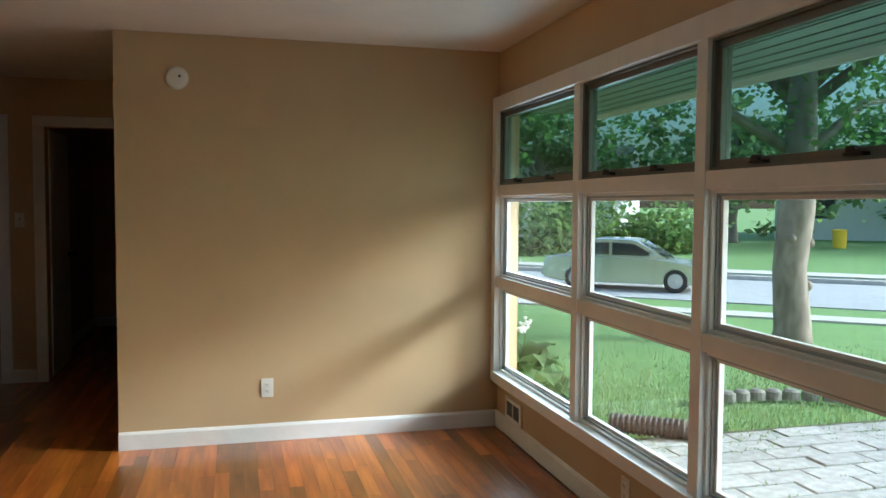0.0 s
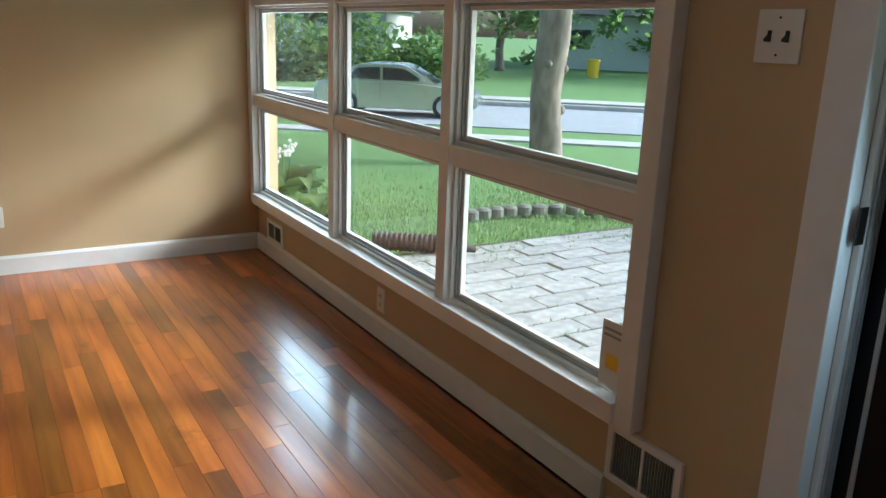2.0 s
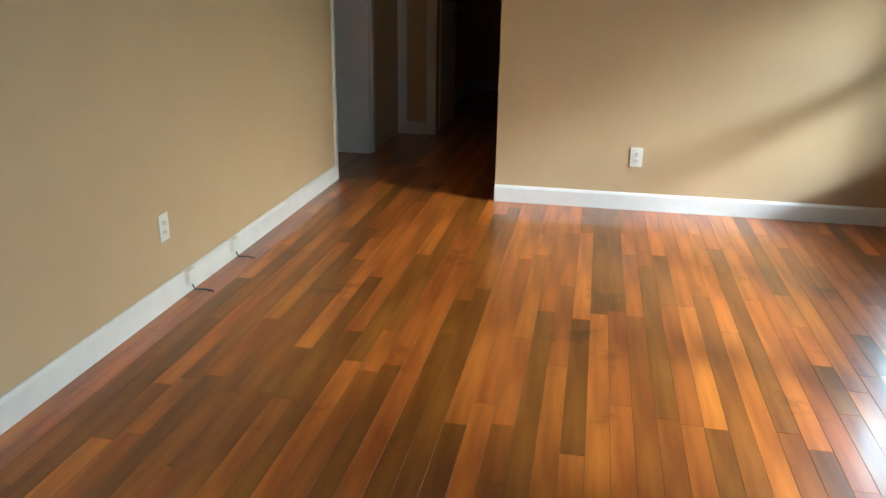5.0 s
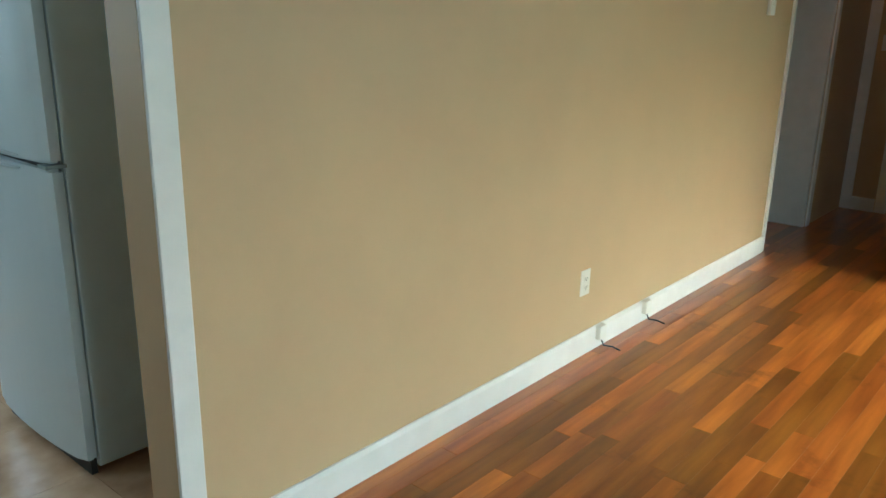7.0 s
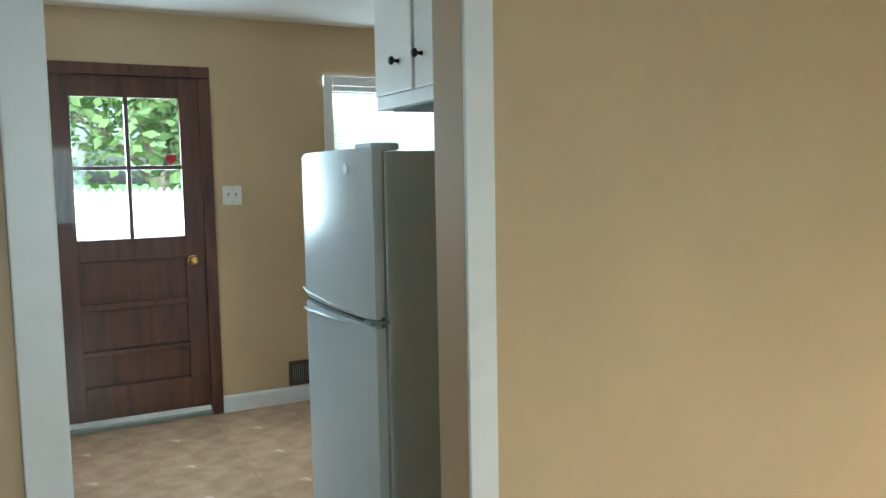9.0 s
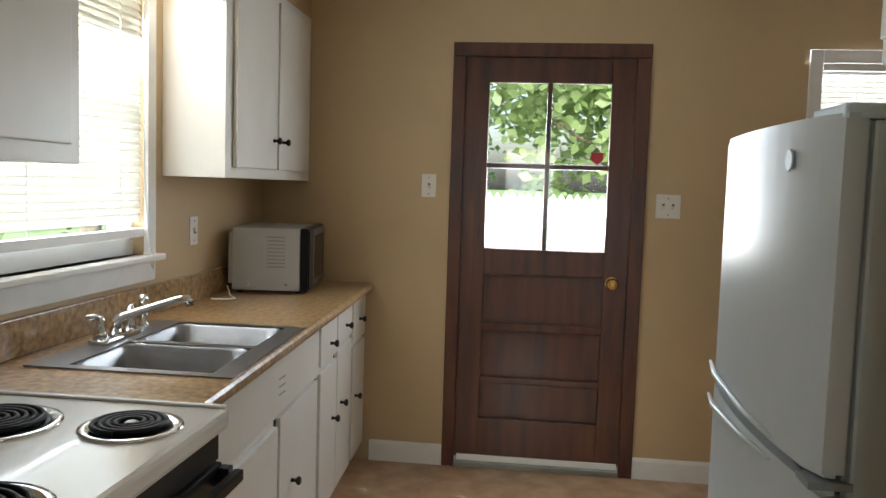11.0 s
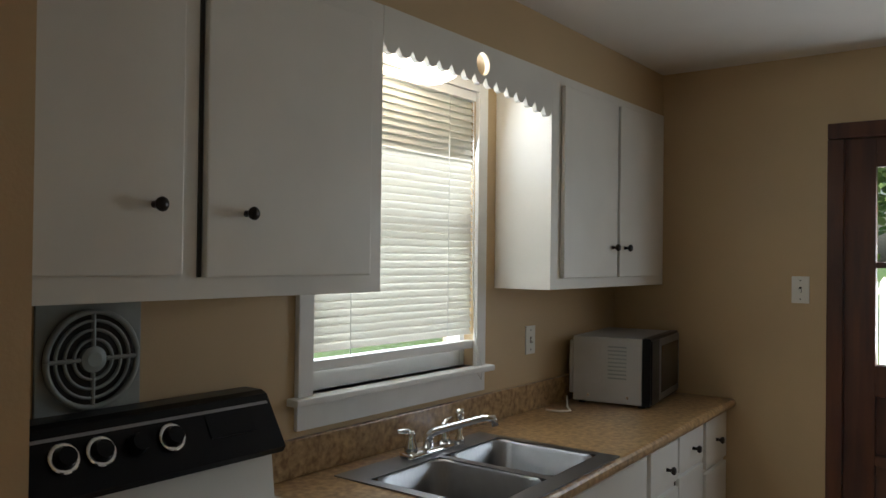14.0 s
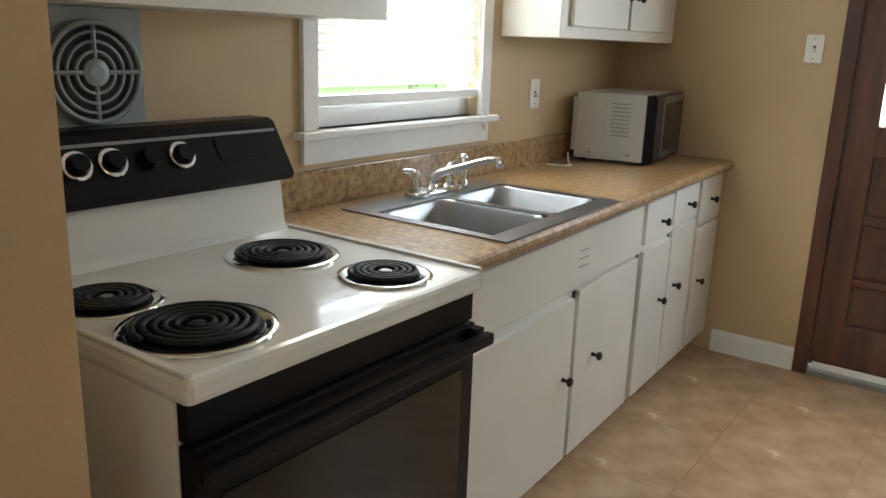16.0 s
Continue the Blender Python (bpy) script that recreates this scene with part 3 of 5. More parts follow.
def sash_window(name, m, w, z0, z1, slats, drop, label):
    """A window in a wall whose room side is local y = 0 (room towards +y), centred on local x = 0."""
    h = w / 2
    holder = thing(name, (0, 0, 0), label, "window", kind="structure")
    def mk(nm, bm, mat, lab=""):
        bmesh.ops.transform(bm, matrix=m, verts=bm.verts)
        return part(nm, bm, mat, holder, lab)
    for s in (-1, 1):
        mk("window_casing", box(s * h, s * (h + 0.058), 0.0, 0.018, z0, z1 + 0.06, 0.003), WHITE)
    mk("window_casing", box(-h, h, 0.0, 0.018, z1, z1 + 0.06, 0.003), WHITE)
    mk("window_sill", box(-h - 0.085, h + 0.085, -0.05, 0.045, z0 - 0.022, z0, 0.005), WHITE)
    mk("apron", box(-h - 0.058, h + 0.058, 0.0, 0.016, z0 - 0.095, z0 - 0.022, 0.003), WHITE)
    mk("frame", boxes([(-h, -h + 0.03, -0.1, -0.04, z0, z1), (h - 0.03, h, -0.1, -0.04, z0, z1), (-h + 0.03, h - 0.03, -0.1, -0.04, z0, z0 + 0.085), (-h + 0.03, h - 0.03, -0.1, -0.04, z1 - 0.04, z1), (-h + 0.03, h - 0.03, -0.095, -0.05, (z0 + z1) / 2 - 0.02, (z0 + z1) / 2 + 0.02)], 0.002), WHITE)
    g = mk("pane", box(-h + 0.03, h - 0.03, -0.078, -0.074, z0 + 0.04, z1 - 0.04), GLASS)
    g.visible_shadow = False
    # blind
    bl = thing("blind", (0, 0, 0), "white slatted blind, lowered, " + slats, "blind")
    def mb(nm, bm, mat, lab=""):
        bmesh.ops.transform(bm, matrix=m, verts=bm.verts)
        return part(nm, bm, mat, bl, lab)
    mb("head_rail", box(-h + 0.004, h - 0.004, -0.03, 0.008, z1 - 0.035, z1 - 0.002, 0.002), WHITE)
    n = int((z1 - 0.045 - drop) / 0.0245)
    for k in range(n):
        z = z1 - 0.05 - k * 0.0245
        bm = bmesh.new()
        add_box(bm, -h + 0.006, h - 0.006, -0.015, 0.015, -0.0006, 0.0006)
        bmesh.ops.transform(bm, matrix=Matrix.Translation((0, -0.011, z)) @ Matrix.Rotation(radians(-67 + 2 * math.sin(k * 1.7)), 4, "X"), verts=bm.verts)
        mb("slat", bm, BLIND)
    mb("bottom_rail", box(-h + 0.004, h - 0.004, -0.026, 0.004, drop - 0.034, drop - 0.004, 0.003), WHITE)
    for s in (-0.6, 0.6):
        mb("ladder_cord", tube((s * h, 0.004, drop), (s * h, 0.004, z1 - 0.03), 0.0012, seg=6), WHITE)
    mb("pull_cord", sweep([(-h + 0.03, 0.012, z1 - 0.04), (-h + 0.025, 0.014, z0 + 0.3), (-h + 0.01, 0.02, z0 + 0.1), (-h - 0.02, 0.03, z0 - 0.01), (-h - 0.012, 0.03, z0 - 0.05), (-h + 0.012, 0.03, z0 - 0.02), (-h + 0.02, 0.02, z0 + 0.16)], 0.0025, 6), WHITE)
    return holder


sash_window("window_2", Matrix.Translation(((KX0 + KX1) / 2, YK, 0)), KX1 - KX0, KZ0, KZ1, "over the kitchen sink", 1.235, "white painted sash window over the sink")
sash_window("window_3", Matrix.Translation((XK, (DY0 + DY1) / 2, 0)) @ Matrix.Rotation(radians(-90), 4, "Z"), DY1 - DY0, 1.1, 2.04, "in the dining window", 1.14, "white painted window with lowered blind")


# ---------------- kitchen things ----------------


def cab_knob(at, axis, parent):
    return part("knob", lathe([(0.008, 0), (0.006, 0.008), (0.006, 0.016), (0.014, 0.022), (0.0155, 0.028), (0.011, 0.034)], at, axis, 16), KNOBM, parent, "dark bronze knob", True)


def cabinet(name, x0, x1, y_back, y_face, z0, z1, leaves, label, kick=False, gap=0.0):
    """A painted cabinet that faces +y; leaves are (kind, x0, x1, z0, z1, knob x, knob z)."""
    c = thing(name, ((x0 + x1) / 2, (y_back + y_face) / 2, z0), label, "cabinet")
    rows = [(x0, x1, y_back, y_face, z0 + (0.09 if kick else 0), z1)]
    if gap:
        rows = [(x0, x1, y_back, y_face, 0.09, z1 - gap), (x0, x1, y_face - 0.012, y_face, z1 - gap, z1)]
    if kick:
        rows.append((x0, x1, y_back, y_face - 0.06, 0.0, 0.09))
    part("body", boxes(rows, 0.002), CABW, c)
    for kind, a, b, s, t, kx, kz in leaves:
        d = part(kind, box(a, b, y_face + 0.001, y_face + 0.019, s, t, 0.004), CABW, c)
        if kx is not None:
            cab_knob((kx, y_face + 0.019, kz), "Y", d)
    return c


YC = -0.70
cabinet("base_cabinet", -3.615, -2.352, YK, YC, 0.0, 0.872, [
    ("false_front", -3.595, -2.375, 0.68, 0.855, None, 0), ("cabinet_door", -3.06, -2.39, 0.10, 0.645, -3.005, 0.395), ("cabinet_door", -3.585, -3.085, 0.10, 0.665, -3.225, 0.41)],
    "white painted sink base cabinet with two doors", True, 0.15)
cabinet("base_cabinet", -4.27, -3.617, YK, YC, 0.0, 0.872, [
    ("drawer", -3.925, -3.635, 0.70, 0.855, -3.80, 0.765), ("drawer", -4.25, -3.945, 0.72, 0.86, -4.11, 0.785),
    ("cabinet_door", -3.935, -3.635, 0.10, 0.675, -3.85, 0.44), ("cabinet_door", -4.25, -3.945, 0.10, 0.70, -4.02, 0.46)],
    "white painted base cabinet with two drawers and two doors", True)
cabinet("base_cabinet", -4.618, -4.272, YK, YC, 0.0, 0.872, [
    ("drawer", -4.60, -4.29, 0.66, 0.86, -4.44, 0.76), ("cabinet_door", -4.60, -4.29, 0.10, 0.64, -4.36, 0.40)],
    "narrow white painted base cabinet in the corner", True)
for k in range(3):
    z = 0.79 - k * 0.025
    tagged(part("vent_slot", prism([(-3.08 - 0.05, z + 0.004), (-3.06, z + 0.006), (-3.06, z + 0.002), (-3.08 - 0.05, z)], "y", YC + 0.0195, YC + 0.0205), GALV, bpy.data.objects["base_cabinet"]))
cabinet("wall_cabinet", -2.59, -1.342, YK, -1.045, 1.44, 2.224, [
    ("cabinet_door", -1.955, -1.42, 1.492, 2.17, -1.886, 1.635), ("cabinet_door", -2.53, -2.012, 1.487, 2.165, -2.116, 1.628)],
    "white painted wall cabinet above the stove")
cabinet("wall_cabinet", -4.617, -3.53, YK, -1.045, 1.42, 2.224, [
    ("cabinet_door", -4.068, -3.60, 1.462, 2.185, -4.018, 1.585), ("cabinet_door", -4.535, -4.092, 1.462, 2.185, -4.14, 1.585)],
    "white painted wall cabinet in the kitchen corner")

# near-black strips on the cabinet faces stand in for shade between doors
for ob, a, b, z0, z1, y in (("wall_cabinet", -2.010, -2.000, 1.487, 2.165, -1.045), ("wall_cabinet.001", -4.090, -4.080, 1.462, 2.185, -1.045), ("base_cabinet", -3.614, -3.600, 0.11, 0.68, YC), ("base_cabinet.001", -3.944, -3.937, 0.11, 0.70, YC), ("base_cabinet", -3.084, -3.070, 0.11, 0.66, YC)):
    part("door_gap", box(a, b, y + 0.0005, y + 0.004, z0, z1), DARK, bpy.data.objects[ob], "dark strip standing in for shade beside the door")


def flip_cabinet():
    c = thing("wall_cabinet", (-1.9, 1.0, 1.69), "white painted cabinet hung above the refrigerator", "cabinet")
    part("body", box(-2.45, -1.345, 0.80, 1.218, 1.69, 2.40, 0.002), CABW, c)
    # flat dark sheet puts the shade below the cabinet into colour
    part("hood_shadow_gap", box(-2.40, -1.40, 0.84, 1.21, 1.684, 1.69), DARK, c, "dark sheet standing in for shade under the cabinet")
    for a, b, kx in ((-2.42, -2.11, -2.215), (-2.085, -1.75, -2.03), (-1.725, -1.39, -1.44)):
        d = part("cabinet_door", box(a, b, 0.781, 0.799, 1.735, 2.35, 0.004), CABW, c)
        cab_knob((kx, 0.781, 1.84), "-Y", d)


flip_cabinet()


def scalloped_valance():
    x0, x1, zt = -3.528, -2.592, 2.224
    n, cx, cz, cr = 15, -3.075, 2.160, 0.037
    pts = [(x0, zt)]
    for k in range(n):
        base = 2.050 + 0.046 * (k + 0.5) / n + 0.02 * math.sin(math.pi * (k + 0.5) / n)
        for q, up in ((0.0, 0.026), (0.26, 0.004), (0.5, 0.0), (0.74, 0.004)):
            pts.append((x0 + (x1 - x0) * (k + q) / n, base + up))
    pts += [(x1, 2.122), (x1, zt), (cx + 0.0004, zt)]
    pts += [(cx + cr * math.sin(2 * math.pi * k / 28 + 0.01), cz + cr * math.cos(2 * math.pi * k / 28 + 0.01)) for k in range(28)]
    pts += [(cx - 0.0004, cz + cr), (cx - 0.0004, zt)]
    v = thing("valance", ((x0 + x1) / 2, -1.05, 2.06), "white scalloped wooden valance above the sink window", "valance")
    part("board", prism(pts, "y", -1.062, -1.044), CABW, v)


scalloped_valance()
# lamp behind the valance
lamp = thing("ceiling_lamp", (-2.95, -1.16, 2.224), "frosted glass lamp glowing behind the valance", "lamp")
part("base", lathe([(0.05, 0), (0.05, 0.02)], (-2.95, -1.16, 2.204)), WHITE, lamp)
part("glass_shade", lathe([(0.05, 0.0), (0.085, -0.03), (0.095, -0.06), (0.08, -0.09), (0.04, -0.11), (0.01, -0.115)], (-2.95, -1.16, 2.203)), LAMPGLOW, lamp, "glowing frosted glass", True)

# ---- worktop with a hole for the sink ----
SX0, SX1, SY0, SY1 = -3.30, -2.575, -1.195, -0.662
bm = wall_bm("x", 0.874, 0.914, YK, -0.665, XK + 0.001, -2.347, [(SY0 + 0.015, -0.71, SX0 + 0.015, SX1 - 0.015)])
for v in bm.verts:
    v.co = Vector((v.co.z, v.co.y, v.co.x))
top = tagged(part("worktop", bm, COUNTER), "mottled brown laminate worktop with rounded front edge", "worktop")
part("front_edge", sweep([(XK + 0.001, -0.665, 0.894), (-2.347, -0.665, 0.894)], 0.0202, 12), COUNTER, top)
part("backsplash", boxes([(XK + 0.001, -2.347, YK, YK + 0.02, 0.914, 1.022)], 0.004), COUNTER, top)
part("backsplash", boxes([(XK + 0.001, XK + 0.02, YK + 0.02, -1.15, 0.914, 0.95)], 0.004), COUNTER, top)

sink = thing("sink", (-2.94, -0.92, 0.914), "double bowl stainless steel sink set in the worktop", "sink")


def basin(x0, x1, y0, y1, zt, depth):
    bm = bmesh.new()

    def ring(inset, z, r):
        out = []
        for cx, cy, a0 in ((x1 - inset - r, y1 - inset - r, 0), (x0 + inset + r, y1 - inset - r, 90), (x0 + inset + r, y0 + inset + r, 180), (x1 - inset - r, y0 + inset + r, 270)):
            for k in range(6):
                a = radians(a0 + 18 * k)
                out.append(bm.verts.new((cx + r * math.cos(a), cy + r * math.sin(a), z)))
        return out
    rings = [ring(-0.004, zt, 0.06), ring(0.004, zt - 0.008, 0.06), ring(0.012, zt - depth + 0.03, 0.055), ring(0.04, zt - depth, 0.04)]
    for a, b in zip(rings, rings[1:]):
        for i in range(24):
            bm.faces.new((a[i], a[(i + 1) % 24], b[(i + 1) % 24], b[i]))
    bm.faces.new(rings[-1])
    return bm


def rim_plate():
    """Flat rim whose two bowls are left open."""
    xs = [SX0, SX0 + 0.035, -2.955, -2.925, SX1 - 0.035, SX1]
    ys = [SY0, SY0 + 0.10, SY1 - 0.062, SY1]
    rows = []
    for i in range(5):
        for j in range(3):
            if j == 1 and i in (1, 3):
                continue
            rows.append((xs[i], xs[i + 1], ys[j], ys[j + 1], 0.9145, 0.9195))
    bm = bmesh.new()
    vert = {}
    for r in rows:
        q = []
        for x, y in ((r[0], r[2]), (r[1], r[2]), (r[1], r[3]), (r[0], r[3])):
            if (x, y) not in vert:
                vert[(x, y)] = bm.verts.new((x, y, 0.919))
            q.append(vert[(x, y)])
        bm.faces.new(q)
    ext = bmesh.ops.extrude_face_region(bm, geom=bm.faces[:])
    for g in ext["geom"]:
        if isinstance(g, bmesh.types.BMVert):
            g.co.z -= 0.004
    return bm


part("rim", rim_plate(), STEEL, sink)
part("bowl", basin(SX0 + 0.035, -2.955, SY0 + 0.10, SY1 - 0.062, 0.917, 0.16), STEEL, sink, smooth=True)
part("bowl", basin(-2.925, SX1 - 0.035, SY0 + 0.10, SY1 - 0.062, 0.917, 0.16), STEEL, sink, smooth=True)
for cx in (-3.11, -2.77):
    part("drain", lathe([(0.04, 0), (0.04, 0.004), (0.028, 0.004), (0.02, 0.0)], (cx, -0.89, 0.759)), CHROME, sink)



def out_of_square(ob):
    """The counter's front stands 4 cm farther out at the stove than at the back door wall, per metre."""
    for v in ob.data.vertices:
        v.co.y += 0.04 * (v.co.x + 3.3) * min(1.0, max(0.0, (v.co.y + 1.2) / 0.5))


for name in ("base_cabinet", "base_cabinet.001", "base_cabinet.002", "worktop", "sink"):
    root = bpy.data.objects[name]
    for ob in [root, *root.children_recursive]:
        if ob.type == "MESH":
            out_of_square(ob)

fx, fy = -2.94, -1.145
tap = thing("faucet", (fx, fy, 0.919), "chrome two-handle kitchen faucet with side spray", "faucet")
part("base_plate", box(fx - 0.11, fx + 0.11, fy - 0.028, fy + 0.028, 0.919, 0.938, 0.009), CHROME, tap, smooth=True)
part("spout", sweep([(fx, fy, 0.93), (fx, fy, 0.975), (fx - 0.01, fy + 0.02, 0.99), (fx - 0.035, fy + 0.09, 1.015), (fx - 0.06, fy + 0.17, 1.043), (fx - 0.068, fy + 0.20, 1.045), (fx - 0.07, fy + 0.205, 1.022)], lambda i: (0.017, 0.017, 0.014, 0.011, 0.0105, 0.012, 0.012)[i], 12), CHROME, tap, smooth=True)
for s in (-1, 1):
    h = part("handle", lathe([(0.022, 0), (0.02, 0.02), (0.012, 0.045), (0.013, 0.06), (0.008, 0.068)], (fx + s * 0.085, fy, 0.936)), CHROME, tap, smooth=True)
    part("lever", sweep([(fx + s * 0.085, fy, 0.995), (fx + s * 0.10, fy - 0.005, 1.004), (fx + s * 0.135, fy - 0.012, 1.008)], lambda i: (0.010, 0.009, 0.006)[i], 10), CHROME, h, smooth=True)
part("side_spray", lathe([(0.018, 0), (0.016, 0.02), (0.011, 0.03), (0.013, 0.07), (0.016, 0.10), (0.012, 0.115)], (fx - 0.17, fy, 0.919)), CHROME, tap, smooth=True)

# ---- stove ----
sx0, sx1, syf, syb = -2.342, -1.577, -0.545, -1.275
stove = thing("stove", ((sx0 + sx1) / 2, -0.9, 0), "white electric stove with black oven door and four coil burners", "stove")
part("body", box(sx0 + 0.006, sx1 - 0.006, syb, syf - 0.045, 0.02, 0.866, 0.004), ENAMEL, stove)
part("cooktop", boxes([(sx0, sx1, syb, syf, 0.868, 0.913)], 0.012), ENAMEL, stove)
for a, b in ((sx0, sx0 + 0.014), (sx1 - 0.014, sx1)):
    part("side_lip", box(a, b, syb + 0.1, syf - 0.005, 0.9135, 0.921, 0.003), ENAMEL, stove)
part("backguard", prism([(syb, 0.913), (-1.135, 0.913), (-1.15, 0.93), (-1.165, 1.05), (syb, 1.05)], "x", sx0 + 0.024, sx1), ENAMEL, stove)
console = part("console", prism([(syb, 1.04), (-1.125, 1.045), (-1.115, 1.06), (-1.19, 1.183), (-1.21, 1.191), (syb, 1.191)], "x", sx0 + 0.02, sx1 + 0.004), BLACK, stove, "black sloping control console")
part("console_strip", prism([(-1.178, 1.160), (-1.174, 1.161), (-1.178, 1.1675), (-1.183, 1.1665)], "x", sx0 + 0.03, sx1 - 0.02), STEEL, stove, "thin silver line")
nrm = Vector((0, 0.135, 0.075)).normalized()
for kx in (-1.775, -1.853, -1.935, -2.02):
    c = Vector((kx, -1.1525, 1.1275))
    q = nrm.to_track_quat("Z", "X").to_matrix().to_4x4()
    if kx != -1.935:
        bm = bmesh.new()
        rings = []
        for r, hh in ((0.025, 0.002), (0.031, 0.003), (0.0325, 0.005), (0.030, 0.007), (0.025, 0.007)):
            rings.append([bm.verts.new((r * math.cos(a * math.pi / 12), r * math.sin(a * math.pi / 12), hh)) for a in range(24)])
        for a, b in zip(rings, rings[1:]):
            for i in range(24):
                bm.faces.new((a[i], a[(i + 1) % 24], b[(i + 1) % 24], b[i]))
        bmesh.ops.transform(bm, matrix=Matrix.Translation(c) @ q, verts=bm.verts)
        part("dial_ring", bm, CHROME, stove, "chrome dial ring")
    bm = bmesh.new()
    bmesh.ops.create_cone(bm, cap_ends=True, segments=20, radius1=0.024, radius2=0.019, depth=0.022, matrix=Matrix.Translation(c + nrm * 0.012) @ q)
    part("control_knob", bm, BLACK, stove, "black control knob")
part("clock_window", prism([(-1.172, 1.157), (-1.170, 1.158), (-1.142, 1.108), (-1.144, 1.107)], "x", -2.25, -2.12), BLACK, stove, "dark clock window")
for nm, bx, by, r in (("burner", -2.127, -0.948, 0.107), ("burner", -2.165, -0.678, 0.080), ("burner", -1.718, -0.705, 0.112), ("burner", -1.693, -0.938, 0.082)):
    b = part("drip_pan", lathe([(r + 0.022, 0.9135), (r + 0.020, 0.9185), (r + 0.006, 0.9185), (r, 0.9145), (r * 0.3, 0.9142)], (bx, by, 0), seg=32), CHROME, stove, "chrome drip pan", True)
    part("pan_bowl", lathe([(r - 0.001, 0.9150), (r - 0.004, 0.9155), (r * 0.3, 0.9150)], (bx, by, 0), seg=32), BLACK, b, "burnt black pan bowl", True)
    pts = []
    turns = 5 if r > 0.09 else 4
    for k in range(turns * 20 + 1):
        a = 2 * math.pi * k / 20
        rr = 0.02 + (r - 0.024) * k / (turns * 20)
        pts.append((bx + rr * math.cos(a), by + rr * math.sin(a), 0.9235))
    part("coil", sweep(pts, 0.0062, 6), COIL, b, "black burner coil", True)
    part("coil_cap", lathe([(0.014, 0), (0.014, 0.006), (0.010, 0.008)], (bx, by, 0.919)), STEEL if r < 0.09 else COIL, b)
part("control_strip", box(sx0 + 0.01, sx1 - 0.01, syf - 0.043, syf - 0.02, 0.80, 0.866, 0.003), BLACK, stove, "black panel under the cooktop")
od = part("oven_door", box(sx0 + 0.008, sx1 - 0.008, syf - 0.043, syf - 0.012, 0.24, 0.795, 0.006), BLACK, stove, "black oven door")
part("oven_window", box(sx0 + 0.06, sx1 - 0.06, syf - 0.0115, syf - 0.0085, 0.27, 0.70, 0.001), OVENGLASS, od, "dark oven window")
part("oven_handle", boxes([(sx0 + 0.0, sx1 - 0.0, syf + 0.012, syf + 0.034, 0.752, 0.778), (sx0 + 0.01, sx0 + 0.04, syf - 0.012, syf + 0.014, 0.748, 0.79), (sx1 - 0.04, sx1 - 0.01, syf - 0.012, syf + 0.014, 0.748, 0.79)], 0.004), BLACK, od, "black oven handle bar")
part("drawer", box(sx0 + 0.008, sx1 - 0.008, syf - 0.043, syf - 0.016, 0.03, 0.23, 0.005), BLACK, stove)

# ---- wall exhaust fan ----
fcx, fcz = -1.900, 1.303
fan = thing("exhaust_fan", (fcx, YK, fcz), "old grey metal wall exhaust fan with ring grille", "fan")
part("plate", box(fcx - 0.122, fcx + 0.122, YK, YK + 0.008, fcz - 0.124, fcz + 0.136, 0.003), GALV, fan)
part("recess", lathe([(0.108, 0), (0.108, 0.001)], (fcx, YK + 0.008, fcz), "Y", 40), DARK, fan, "dark fan opening")
for r in (0.044, 0.065, 0.085, 0.105):
    pts = [(fcx + r * math.cos(a * math.pi / 20), YK + 0.02, fcz + r * math.sin(a * math.pi / 20)) for a in range(41)]
    part("grille_ring", sweep(pts, 0.004 if r < 0.1 else 0.007, 6), GALV, fan, smooth=True)
for a in range(4):
    dx, dz = math.cos(a * math.pi / 2), math.sin(a * math.pi / 2)
    part("grille_bar", tube((fcx + 0.03 * dx, YK + 0.02, fcz + 0.03 * dz), (fcx + 0.107 * dx, YK + 0.02, fcz + 0.107 * dz), 0.005, seg=8), GALV, fan)
part("hub", lathe([(0.029, 0), (0.029, 0.012), (0.016, 0.016), (0.005, 0.016)], (fcx, YK + 0.012, fcz), "Y"), GALV, fan)

# ---- microwave ----
mw = thing("microwave", (-4.27, -1.02, 0.914), "grey microwave oven on the worktop, turned sideways", "microwave")
MWM = Matrix.Translation((-4.06, -1.225, 0.0)) @ Matrix.Rotation(radians(8), 4, "Z")


def mpart(name, bm, mat, label="", parent=None):
    bmesh.ops.transform(bm, matrix=MWM, verts=bm.verts)
    return part(name, bm, mat, parent or mw, label)


# local: depth runs along +y to the door, width along -x
mpart("case", box(-0.50, 0, 0.0, 0.30, 0.926, 1.205, 0.006), MWSIDE)
mpart("rear_bulge", box(-0.4, -0.003, -0.018, 0.0, 0.955, 1.185, 0.006), MWSIDE)
mpart("front_frame", box(-0.502, 0.001, 0.30, 0.335, 0.924, 1.207, 0.004), BLACK, "black front frame")
mpart("door_glass", box(-0.495, -0.13, 0.335, 0.342, 0.935, 1.197, 0.002), STEEL, "steel framed dark door")
mpart("door_window", box(-0.47, -0.16, 0.342, 0.3435, 0.965, 1.167, 0.0005), OVENGLASS, "dark door window")
mpart("control_panel", box(-0.125, -0.004, 0.335, 0.342, 0.935, 1.197, 0.002), BLACK, "black control panel")
for k in range(9):
    mpart("vent_slot", box(0.0, 0.0015, 0.155, 0.235, 1.03 + k * 0.0165, 1.0365 + k * 0.0165), GALV, "grey vent slot")
mpart("side_plate", box(0.0, 0.002, 0.05, 0.13, 1.01, 1.18, 0.0008), MWSIDE)
for yy in (0.07, 0.24):
    mpart("screw", lathe([(0.008, 0), (0.006, 0.003)], (0.0, yy, 0.955), "X", 12), CHROME)
